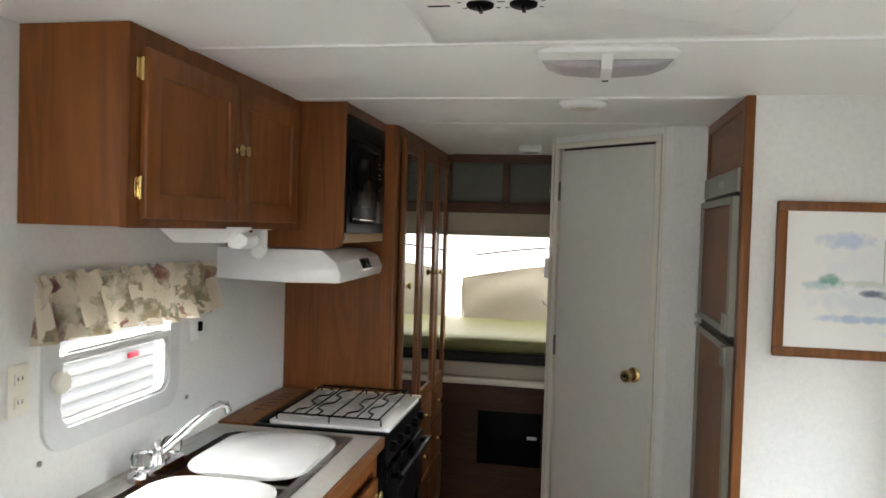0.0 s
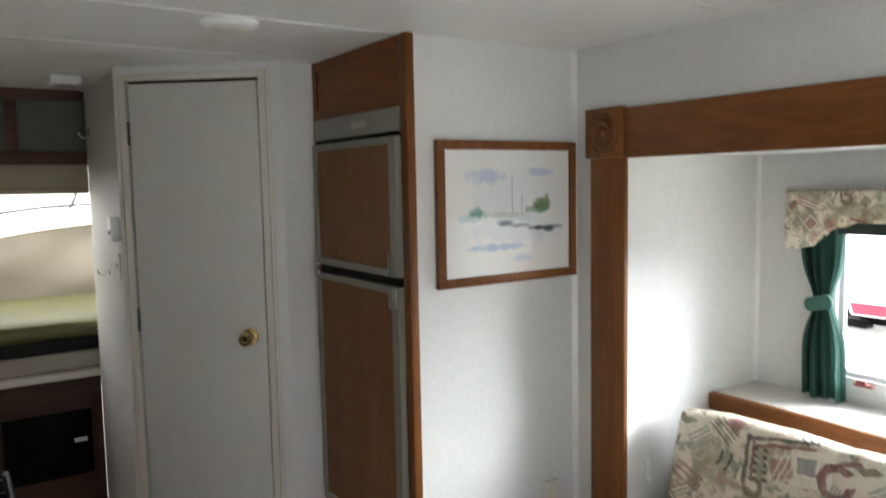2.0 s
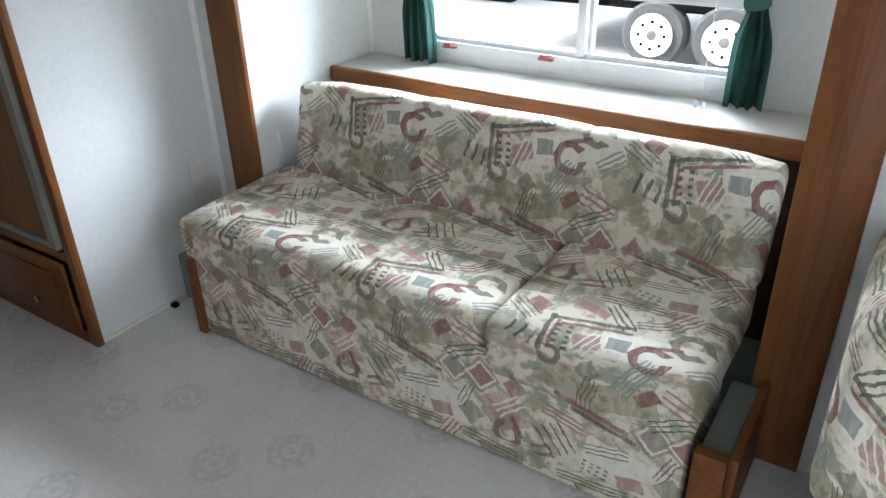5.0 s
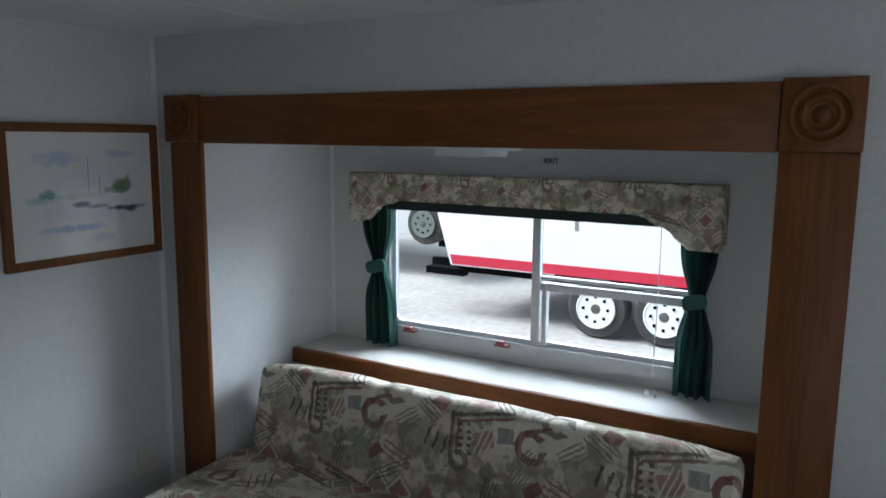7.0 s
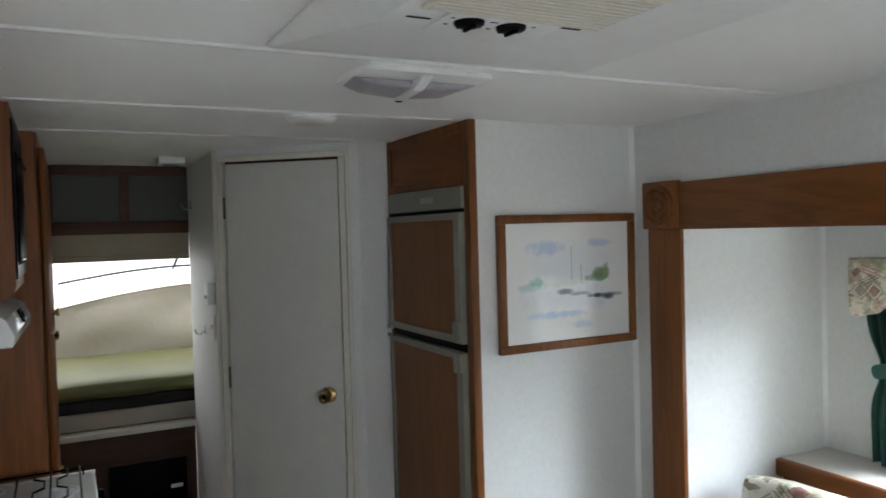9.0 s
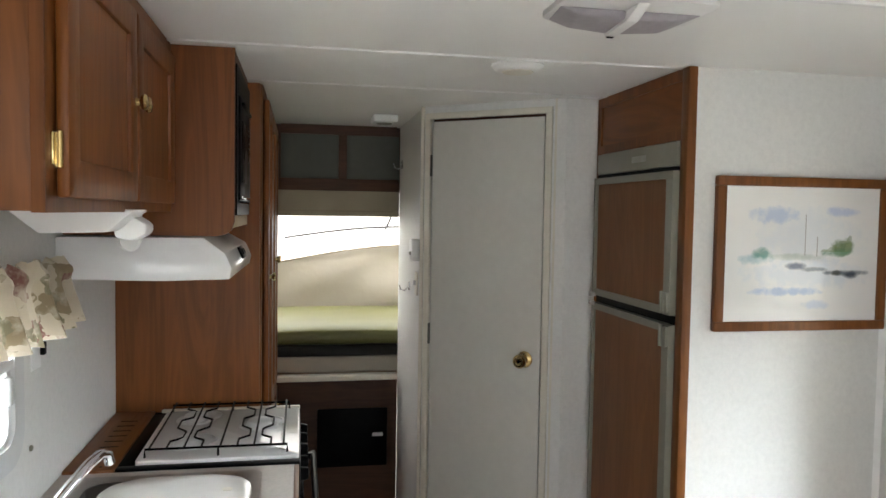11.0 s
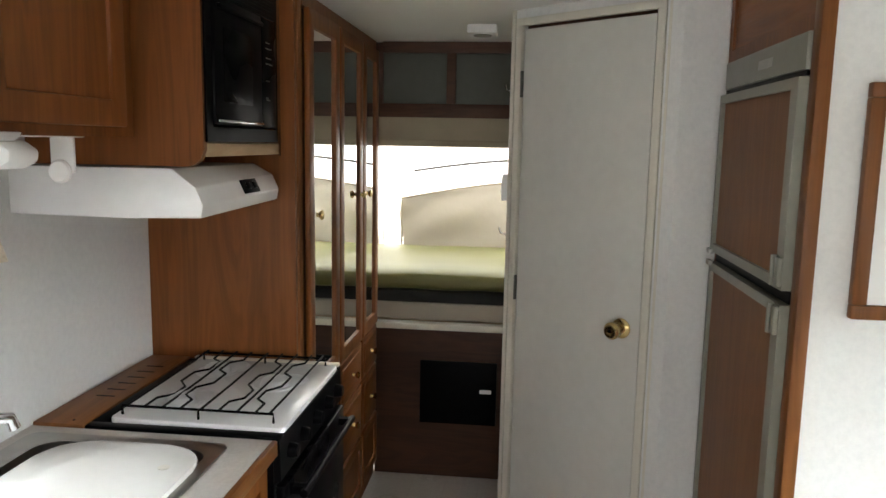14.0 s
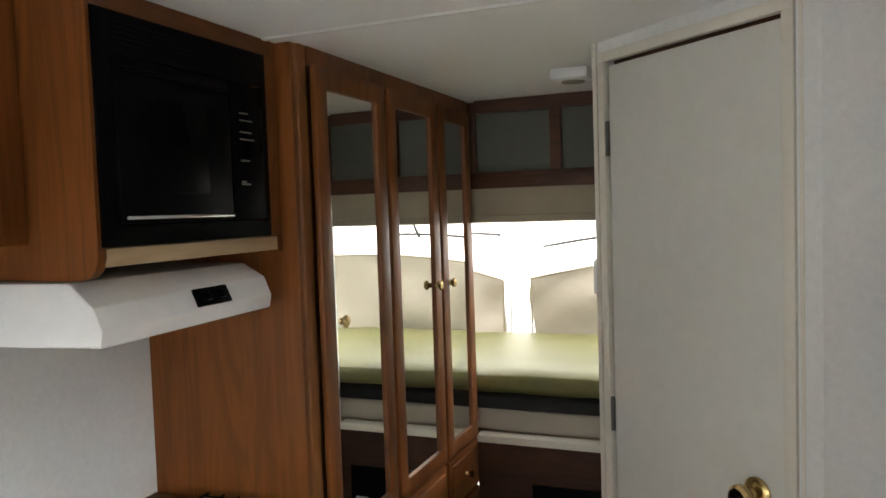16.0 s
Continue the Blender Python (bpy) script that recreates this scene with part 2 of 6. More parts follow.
def vinyl_floor():
    """Sheet vinyl printed with square tiles, pairs of them with a rosette."""
    m, t, p = material("printed_vinyl", 0.42)
    c = t.nodes.new("ShaderNodeTexCoord").outputs["Object"]
    xyz = t.nodes.new("ShaderNodeSeparateXYZ")
    t.links.new(c, xyz.inputs[0])
    T = 0.1523
    x = calc(t, "ADD", xyz.outputs[0], 20 * 3 * T - 1.656 + T / 2)
    y = calc(t, "ADD", xyz.outputs[1], 20 * 3 * T - 1.877 + T / 2)

    def cell(v):
        f = calc(t, "FRACT", calc(t, "DIVIDE", v, T))
        return calc(t, "ABSOLUTE", calc(t, "SUBTRACT", f, 0.5))

    fx, fy = cell(x), cell(y)
    edge = calc(t, "MAXIMUM", fx, fy)
    line = ramp(t, edge, (0.478, (0, 0, 0)), (0.49, (1, 1, 1)))
    ix = calc(t, "FLOOR", calc(t, "MODULO", calc(t, "DIVIDE", x, T), 3.0))
    iy = calc(t, "FLOOR", calc(t, "MODULO", calc(t, "DIVIDE", y, T), 3.0))
    at0 = calc(t, "LESS_THAN", calc(t, "ADD", ix, iy), 0.5)
    at1 = calc(t, "MULTIPLY", calc(t, "COMPARE", ix, 2.0), calc(t, "COMPARE", iy, 1.0))
    on = calc(t, "MAXIMUM", at0, at1)
    octa = calc(t, "MAXIMUM", edge, calc(t, "MULTIPLY", calc(t, "ADD", fx, fy), 0.72))
    ring = calc(t, "MULTIPLY", calc(t, "GREATER_THAN", octa, 0.19), calc(t, "LESS_THAN", octa, 0.46))
    core = calc(t, "LESS_THAN", octa, 0.10)
    petal = calc(t, "MULTIPLY", calc(t, "LESS_THAN", calc(t, "ABSOLUTE", calc(t, "SUBTRACT", octa, 0.34)), 0.05), calc(t, "LESS_THAN", calc(t, "MINIMUM", fx, fy), 0.085))
    motif = calc(t, "MULTIPLY", calc(t, "SUBTRACT", calc(t, "MAXIMUM", ring, core), petal), on)
    n = noise_tex(t, c, 60.0, 5, 0.7)
    brk = ramp(t, noise_tex(t, c, 45.0, 3), (0.4, (0.25, 0.25, 0.25)), (0.55, (1, 1, 1)))
    big = noise_tex(t, c, 2.2, 3)
    base = ramp(t, calc(t, "ADD", calc(t, "MULTIPLY", n, 0.6), calc(t, "MULTIPLY", big, 0.4)), (0.38, (0.57, 0.54, 0.505)), (0.62, (0.67, 0.645, 0.61)))
    col = mix(t, calc(t, "MULTIPLY", calc(t, "MULTIPLY", motif, brk), 0.42), base, (0.40, 0.375, 0.34))
    col = mix(t, calc(t, "MULTIPLY", line, 0.16), col, (0.40, 0.38, 0.35))
    t.links.new(col, p.inputs["Base Color"])
    bump(t, p, calc(t, "SUBTRACT", n, line), 0.15, 0.001)
    return m


def tapestry():
    """Upholstery print in a straight repeat: brackets with dots, hooks, diamonds, bars and strokes over washed patches on cream."""
    m, t, p = material("tapestry_fabric", 0.9)
    uvn = t.nodes.new("ShaderNodeUVMap")
    uvn.uv_map = "cloth"
    uv = uvn.outputs[0]
    wob = node(t, "ShaderNodeTexNoise", Scale=34.0, Detail=3.0)
    t.links.new(uv, wob.inputs["Vector"])
    vm = t.nodes.new("ShaderNodeVectorMath")
    vm.operation = "MULTIPLY_ADD"
    t.links.new(wob.outputs["Color"], vm.inputs[0])
    vm.inputs[1].default_value = (0.016, 0.016, 0)
    t.links.new(uv, vm.inputs[2])
    u = vm.outputs[0]
    wrap = t.nodes.new("ShaderNodeVectorMath")
    wrap.operation = "WRAP"
    t.links.new(u, wrap.inputs[0])
    wrap.inputs[1].default_value = (REPEAT[0] / 2, 0.23, 1)
    wrap.inputs[2].default_value = (-REPEAT[0] / 2, 0.23 - REPEAT[1], -1)
    tile = wrap.outputs[0]
    streak = noise_tex(t, stretched(t, u, (55, 9, 1)), 1.0, 4, 0.7)
    cloud = noise_tex(t, u, 11.0, 4, 0.62)
    cloud2 = noise_tex(t, stretched(t, u, (1, 1, 1), (3.1, 7.7, 0)), 14.0, 4, 0.62)
    cream, pale, olive, dusk, rose, red, dark, teal = (0.71, 0.645, 0.505), (0.79, 0.74, 0.63), (0.175, 0.150, 0.065), (0.235, 0.210, 0.130), (0.34, 0.160, 0.130), (0.18, 0.028, 0.026), (0.035, 0.029, 0.020), (0.215, 0.230, 0.175)
    col = mix(t, ramp(t, cloud, (0.49, (0, 0, 0)), (0.60, (0.85, 0.85, 0.85))), cream, (0.275, 0.240, 0.130))
    col = mix(t, ramp(t, cloud2, (0.54, (0, 0, 0)), (0.60, (0.8, 0.8, 0.8))), col, teal)
    col = mix(t, ramp(t, cloud2, (0.38, (0.75, 0.75, 0.75)), (0.44, (0, 0, 0))), col, (0.40, 0.25, 0.21))
    worn = ramp(t, streak, (0.34, (0.62, 0.62, 0.62)), (0.52, (1, 1, 1)))

    def local(a, b, w, h, turn):
        mp = t.nodes.new("ShaderNodeMapping")
        mp.vector_type = "TEXTURE"
        mp.inputs["Location"].default_value = (a, b, 0)
        mp.inputs["Rotation"].default_value = (0, 0, radians(turn))
        mp.inputs["Scale"].default_value = (w, h, 1)
        t.links.new(tile, mp.inputs["Vector"])
        return mp.outputs[0]

    def lay(mask, tint, k):
        nonlocal col
        col = mix(t, calc(t, "MULTIPLY", calc(t, "MULTIPLY", mask, worn), k), col, tint)

    def split(q):
        n = t.nodes.new("ShaderNodeSeparateXYZ")
        t.links.new(q, n.inputs[0])
        return n.outputs[0], n.outputs[1]

    def boxed(q):
        x, y = split(q)
        return calc(t, "LESS_THAN", calc(t, "MAXIMUM", calc(t, "ABSOLUTE", x), calc(t, "ABSOLUTE", y)), 1.0), x, y

    def block(a, b, w, h, turn, tint, k=0.85):
        lay(boxed(local(a, b, w, h, turn))[0], tint, k)

    def rhomb(a, b, w, h, tint, k=0.9):
        x, y = split(local(a, b, w, h, 0))
        lay(calc(t, "LESS_THAN", calc(t, "ADD", calc(t, "ABSOLUTE", x), calc(t, "ABSOLUTE", y)), 1.0), tint, k)

    def rule(a, b, w, h, turn, tint, count, share=0.4, k=0.9):
        inside, x, y = boxed(local(a, b, w, h, turn))
        line = calc(t, "LESS_THAN", calc(t, "FRACT", calc(t, "MULTIPLY", calc(t, "ADD", y, 1.0), count / 2)), share)
        lay(calc(t, "MULTIPLY", inside, line), tint, k)

    def dots(a, b, w, h, turn, tint, nx, ny):
        inside, x, y = boxed(local(a, b, w, h, turn))
        fx = calc(t, "LESS_THAN", calc(t, "FRACT", calc(t, "MULTIPLY", calc(t, "ADD", x, 1.0), nx / 2)), 0.5)
        fy = calc(t, "LESS_THAN", calc(t, "FRACT", calc(t, "MULTIPLY", calc(t, "ADD", y, 1.0), ny / 2)), 0.5)
        lay(calc(t, "MULTIPLY", inside, calc(t, "MULTIPLY", fx, fy)), tint, 0.9)

    def hook(a, b, r, open_at, tint, k=0.92, inner=0.56):
        """A ring with angular shoulders, open on one side."""
        x, y = split(local(a, b, r, r, open_at))
        ax, ay = calc(t, "ABSOLUTE", x), calc(t, "ABSOLUTE", y)
        d = calc(t, "MAXIMUM", calc(t, "MAXIMUM", ax, ay), calc(t, "MULTIPLY", calc(t, "ADD", ax, ay), 0.72))
        band = calc(t, "MULTIPLY", calc(t, "LESS_THAN", d, 1.0), calc(t, "GREATER_THAN", d, inner))
        gap = calc(t, "MULTIPLY", calc(t, "GREATER_THAN", x, 0.1), calc(t, "LESS_THAN", ay, 0.30))
        lay(calc(t, "MULTIPLY", band, calc(t, "SUBTRACT", 1.0, gap)), tint, k)

    # washed fields
    block(0.02, 0.03, 0.15, 0.055, 8, pale, 0.8)
    block(-0.20, -0.15, 0.07, 0.045, -12, olive, 0.6)
    block(0.20, 0.17, 0.07, 0.035, 10, olive, 0.75)
    block(-0.05, -0.16, 0.10, 0.04, 15, olive, 0.6)
    block(0.17, -0.05, 0.06, 0.06, 25, dusk, 0.6)
    block(-0.01, -0.37, 0.12, 0.06, -8, pale, 0.8)
    block(0.20, -0.33, 0.06, 0.06, 30, rose, 0.5)
    # bracket with dots and a pink blossom
    block(-0.17, 0.075, 0.105, 0.007, 14, dark)
    block(-0.155, 0.055, 0.09, 0.005, 14, red)
    block(-0.268, -0.01, 0.007, 0.075, 3, dark)
    block(-0.247, -0.015, 0.005, 0.06, 3, red)
    dots(-0.215, -0.01, 0.03, 0.055, 6, dark, 2, 5)
    block(-0.155, -0.01, 0.035, 0.028, 20, rose, 0.85)
    rule(-0.15, -0.015, 0.05, 0.035, 70, pale, 4, 0.3)
    # outlined square
    block(-0.085, 0.018, 0.036, 0.033, 6, pale)
    block(-0.085, 0.018, 0.027, 0.024, 6, (0.19, 0.20, 0.185))
    # hooks
    hook(0.0, 0.0, 0.052, 20, red)
    hook(0.072, 0.095, 0.052, -25, (0.17, 0.155, 0.085))
    block(0.015, 0.058, 0.045, 0.007, 22, red)
    # rose band, zigzag of strokes
    block(-0.20, 0.135, 0.055, 0.016, -18, rose)
    rule(-0.115, 0.135, 0.055, 0.024, -48, dark, 3, 0.35)
    rule(-0.03, 0.145, 0.05, 0.020, 22, red, 3, 0.35)
    rule(-0.10, 0.205, 0.10, 0.018, 4, (0.09, 0.085, 0.05), 3, 0.45)
    rule(0.16, 0.20, 0.09, 0.02, -6, (0.10, 0.09, 0.055), 3, 0.45)
    # scribbled teal leaves
    rule(-0.02, -0.075, 0.07, 0.028, 62, (0.20, 0.25, 0.22), 5, 0.45)
    rule(0.13, 0.01, 0.045, 0.03, 35, (0.24, 0.26, 0.22), 4, 0.5)
    rule(0.235, -0.04, 0.030, 0.05, 75, dark, 3, 0.3)
    # diamonds with cream outlines
    for a, tint in ((0.045, (0.23, 0.19, 0.14)), (0.130, (0.25, 0.07, 0.065))):
        rhomb(a, -0.235, 0.062, 0.062, olive, 0.6)
        rhomb(a, -0.235, 0.050, 0.050, pale)
        rhomb(a, -0.235, 0.040, 0.040, tint)
    rule(0.09, -0.165, 0.07, 0.022, 28, dark, 3, 0.3)
    # long bars
    block(-0.115, -0.225, 0.10, 0.008, -14, red)
    block(-0.085, -0.25, 0.09, 0.007, -14, dark)
    rule(-0.19, -0.27, 0.06, 0.022, -14, (0.30, 0.14, 0.12), 3, 0.5)
    # lower hook, triangle, strokes
    hook(0.215, -0.40, 0.045, 80, (0.15, 0.10, 0.065))
    block(0.245, -0.365, 0.035, 0.007, -60, red)
    rhomb(0.10, -0.375, 0.045, 0.045, (0.19, 0.18, 0.10), 0.8)
    rule(-0.20, -0.35, 0.05, 0.05, -55, dark, 4, 0.22)
    rule(-0.07, -0.325, 0.06, 0.02, 12, dark, 3, 0.3)
    block(0.0, -0.405, 0.035, 0.022, 12, rose, 0.85)
    dots(-0.09, -0.40, 0.04, 0.022, -10, (0.14, 0.12, 0.10), 4, 3)
    # second scatter of small figures between the large ones
    rule(0.02, 0.19, 0.05, 0.03, 58, red, 4, 0.3)
    block(0.24, 0.09, 0.030, 0.024, -20, (0.25, 0.07, 0.065), 0.85)
    rule(0.215, 0.06, 0.05, 0.03, -35, dark, 4, 0.25)
    hook(-0.235, -0.09, 0.034, 150, (0.13, 0.115, 0.065), 0.9, 0.5)
    rule(0.11, -0.115, 0.06, 0.03, -20, (0.30, 0.12, 0.11), 3, 0.35)
    block(0.02, -0.125, 0.030, 0.018, 40, red, 0.8)
    rhomb(-0.13, -0.105, 0.035, 0.035, (0.16, 0.15, 0.085), 0.8)
    rule(-0.13, -0.17, 0.05, 0.025, 75, dark, 4, 0.25)
    rhomb(0.235, -0.235, 0.035, 0.045, (0.28, 0.115, 0.10), 0.85)
    rule(0.215, -0.30, 0.05, 0.026, 40, pale, 3, 0.4)
    rule(-0.245, -0.415, 0.03, 0.04, 20, (0.22, 0.08, 0.07), 3, 0.4)
    rule(0.08, -0.315, 0.045, 0.018, 65, dark, 3, 0.3)
    weave = noise_tex(t, u, 420.0, 2, 0.8)
    col = mix(t, 0.12, col, ramp(t, weave, (0.3, (0.2, 0.18, 0.15)), (0.7, (0.75, 0.71, 0.62))))
    t.links.new(col, p.inputs["Base Color"])
    bump(t, p, weave, 0.35, 0.001)
    return m


def fabric(name, color, scale=500.0, amount=0.3, rough=0.9, fold=6.0):
    m, t, p = material(name, rough)
    c = coords(t)
    w = noise_tex(t, c, scale, 2, 0.8)
    g = noise_tex(t, c, fold, 4)
    s = calc(t, "ADD", calc(t, "MULTIPLY", w, 0.5), calc(t, "MULTIPLY", g, 0.5))
    t.links.new(ramp(t, s, (0.35, tuple(v * (1 - amount) for v in color)), (0.65, tuple(min(1, v * (1 + amount / 2)) for v in color))), p.inputs["Base Color"])
    bump(t, p, s, 0.3, 0.001)
    return m


def tent_cloth(name, color, pass_on, rough=0.8):
    """Thin cloth that lets daylight through."""
    m, t, p = material(name, rough)
    c = coords(t)
    g = noise_tex(t, c, 3.0, 4)
    col = ramp(t, g, (0.3, tuple(v * 0.9 for v in color)), (0.7, color))
    t.links.new(col, p.inputs["Base Color"])
    bump(t, p, noise_tex(t, c, 7.0, 3), 0.5, 0.01)
    tr = t.nodes.new("ShaderNodeBsdfTranslucent")
    t.links.new(col, tr.inputs[0])
    mx = node(t, "ShaderNodeMixShader", Fac=pass_on)
    t.links.new(p.outputs[0], mx.inputs[1])
    t.links.new(tr.outputs[0], mx.inputs[2])
    t.links.new(mx.outputs[0], t.nodes["Material Output"].inputs[0])
    return m


def glass(name, color=(0.95, 0.97, 0.97), rough=0.02):
    m, t, p = material(name, rough, color=color)
    p.inputs["Transmission Weight"].default_value = 1.0
    p.inputs["IOR"].default_value = 1.1
    return m


def print_cloth(name):
    """Thin kitchen valance, beige with a faded leaf and flower print."""
    m, t, p = material(name, 0.9)
    c = coords(t)
    v = node(t, "ShaderNodeTexVoronoi", Scale=24.0)
    wv = node(t, "ShaderNodeTexNoise", Scale=18.0, Detail=3.0)
    t.links.new(c, wv.inputs["Vector"])
    t.links.new(mix(t, 0.12, c, wv.outputs["Color"]), v.inputs["Vector"])
    sep = t.nodes.new("ShaderNodeSeparateColor")
    t.links.new(v.outputs["Color"], sep.inputs[0])
    n = noise_tex(t, c, 26.0, 4)
    col = ramp(t, sep.outputs[0], (0.0, (0.62, 0.55, 0.43)), (0.30, (0.27, 0.21, 0.12)), (0.5, (0.60, 0.53, 0.40)), (0.70, (0.20, 0.07, 0.06)), (0.80, (0.20, 0.185, 0.11)), (0.93, (0.62, 0.55, 0.43)), const=True)
    col = mix(t, ramp(t, n, (0.44, (0.1, 0.1, 0.1)), (0.60, (0.78, 0.78, 0.78))), col, (0.60, 0.54, 0.43))
    t.links.new(col, p.inputs["Base Color"])
    tr = t.nodes.new("ShaderNodeBsdfTranslucent")
    t.links.new(col, tr.inputs[0])
    mx = node(t, "ShaderNodeMixShader", Fac=0.4)
    t.links.new(p.outputs[0], mx.inputs[1])
    t.links.new(tr.outputs[0], mx.inputs[2])
    t.links.new(mx.outputs[0], t.nodes["Material Output"].inputs[0])
    return m


def gravel():
    m, t, p = material("gravel_yard", 0.95)
    c = coords(t)
    f = noise_tex(t, c, 9.0, 8, 0.75)
    g = noise_tex(t, c, 0.6, 3.2)
    s = calc(t, "ADD", calc(t, "MULTIPLY", f, 0.6), calc(t, "MULTIPLY", g, 0.4))
    t.links.new(ramp(t, s, (0.35, (0.36, 0.34, 0.30)), (0.5, (0.50, 0.48, 0.44)), (0.65, (0.62, 0.60, 0.56))), p.inputs["Base Color"])
    bump(t, p, f, 0.6, 0.02)
    return m


M_WALL, M_CEIL, M_FLOOR, M_TAPESTRY = paper_wall(), ceiling_board(), vinyl_floor(), tapestry()
OAK_D, OAK_L = (0.116, 0.037, 0.0075), (0.262, 0.089, 0.0190)
M_OAK_Z, M_OAK_Y, M_OAK_X = wood("oak_upright", OAK_D, OAK_L, "z"), wood("oak_along", OAK_D, OAK_L, "y"), wood("oak_across", OAK_D, OAK_L, "x")
M_TRIM_Z, M_TRIM_Y = wood("trim_oak_upright", (0.125, 0.044, 0.0098), (0.265, 0.100, 0.026), "z", 0.38, 7.0), wood("trim_oak_along", (0.125, 0.044, 0.0098), (0.265, 0.100, 0.026), "y", 0.38, 7.0)
M_LAMINATE = wood("fridge_laminate", (0.150, 0.064, 0.023), (0.240, 0.106, 0.040), "z", 0.5, 9.0, 0.05)
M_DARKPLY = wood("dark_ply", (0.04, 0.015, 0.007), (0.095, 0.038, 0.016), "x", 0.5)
M_PALEWOOD = wood("pale_ply", (0.42, 0.30, 0.17), (0.58, 0.44, 0.28), "y", 0.6)
M_DOORSKIN = speckled("door_skin", (0.62, 0.61, 0.56), 0.5, amount=0.05, relief=0.04)
M_CREAMTRIM = speckled("cream_trim", (0.66, 0.63, 0.54), 0.5, amount=0.06)
M_WHITE = speckled("white_plastic", (0.78, 0.78, 0.77), 0.35, amount=0.05, relief=0.03)
M_ENAMEL = speckled("white_enamel", (0.80, 0.80, 0.80), 0.16, amount=0.04, relief=0.0)
M_ALMOND = speckled("almond_plastic", (0.69, 0.66, 0.57), 0.4, amount=0.06, relief=0.03)
M_SINK = speckled("white_acrylic", (0.80, 0.79, 0.75), 0.2, amount=0.04, relief=0.0)
def dull(m, level):
    m.node_tree.nodes["Principled BSDF"].inputs["Specular IOR Level"].default_value = level
    return m


M_BLACK = dull(speckled("black_plastic", (0.004, 0.004, 0.0045), 0.34, amount=0.3, relief=0.03), 0.03)
M_BLACKGLASS = dull(speckled("black_glass", (0.003, 0.003, 0.0035), 0.28, amount=0.2, relief=0.0), 0.03)
M_GREYTRIM = speckled("grey_green_trim", (0.225, 0.222, 0.18), 0.4, amount=0.08, relief=0.03)
M_BRASS = speckled("brass", (0.62, 0.46, 0.20), 0.2, 1.0, 0.12, relief=0.0)
M_CHROME = speckled("chrome", (0.75, 0.76, 0.78), 0.1, 1.0, 0.08, relief=0.0)
M_STEEL = speckled("brushed_steel", (0.42, 0.41, 0.39), 0.35, 1.0, 0.15, relief=0.05)
M_HINGE = speckled("tarnished_steel", (0.16, 0.155, 0.14), 0.4, 1.0, 0.15, relief=0.0)
M_ALU = speckled("white_aluminium", (0.58, 0.59, 0.59), 0.35, amount=0.06)
M_COUNTER = speckled("counter_laminate", (0.50, 0.47, 0.43), 0.35, amount=0.16, scale=120.0, relief=0.02)
M_LEDGE = speckled("pale_carpeted_ledge", (0.60, 0.58, 0.53), 0.9, amount=0.12, scale=260.0, relief=0.4)
M_GREENCLOTH = fabric("green_curtain_cloth", (0.045, 0.125, 0.10), 500.0, 0.3)
M_DARKGREEN = fabric("dark_green_cloth", (0.02, 0.04, 0.033), 400.0, 0.3)
M_OLIVE = fabric("olive_vinyl_mattress", (0.125, 0.122, 0.034), 200.0, 0.12, 0.45, 4.0)
M_NEARBLACK = fabric("black_binding", (0.012, 0.012, 0.012), 300.0, 0.3)
M_CANVAS = tent_cloth("cream_canvas", (0.40, 0.362, 0.295), 0.03)
M_STRIP = fabric("tan_canvas_strip", (0.33, 0.285, 0.205), 300.0, 0.15)
M_CORD = fabric("grey_cord", (0.06, 0.06, 0.055), 300.0, 0.2)
M_TENTWHITE = tent_cloth("white_tent_vinyl", (0.9, 0.9, 0.88), 0.5)
M_MIRROR = material("mirror_glass", 0.015, 1.0, (0.86, 0.87, 0.85))[0]
M_GLASS = glass("window_glass")
M_ACRYLIC = glass("clear_acrylic", (0.93, 0.94, 0.94), 0.06)
M_ACRYLIC.node_tree.nodes["Principled BSDF"].inputs["IOR"].default_value = 1.45
M_FROST = speckled("frosted_lens", (0.74, 0.74, 0.72), 0.25, amount=0.06)
M_PRINT = print_cloth("printed_valance_cloth")
M_GREENSHELF = speckled("greyed_panel", (0.085, 0.090, 0.070), 0.6, amount=0.1)
# Tyre black raised towards grey: the glare outside is put into its colour.
M_RUBBER = speckled("glare_greyed_rubber", (0.055, 0.053, 0.05), 0.8, amount=0.3)
M_GRAVEL = gravel()
M_LATCH = speckled("dull_red_plastic", (0.22, 0.05, 0.04), 0.45)
M_PAINTGREY = speckled("weathered_white_siding", (0.42, 0.42, 0.42), 0.4, amount=0.08)
M_RED = speckled("red_paint", (0.50, 0.02, 0.05), 0.35, amount=0.06)
M_TRAILERWHITE = speckled("white_gelcoat", (0.78, 0.78, 0.78), 0.3, amount=0.05, relief=0.0)
M_GREYGREEN = speckled("grey_green_box", (0.16, 0.19, 0.16), 0.5, amount=0.1)

# ---- the shell of the trailer ----
H = 1.98
X_R = 2.35
structure("floor", B(-0.05, 2.40, -2.45, 4.20, -0.06, 0.0), M_FLOOR, "pale grey sheet vinyl floor printed with tiles", "floor")
ceil_bm = boxes((-0.05, 2.45, -2.45, 1.727, H, H + 0.05), (-0.05, 2.45, 1.733, 2.407, H, H + 0.05), (-0.05, 2.45, 2.413, 2.957, H, H + 0.05), (-0.05, 2.45, 2.963, 4.20, H, H + 0.05))
structure("ceiling", ceil_bm, M_CEIL, "white board ceiling with narrow batten seams", "ceiling")
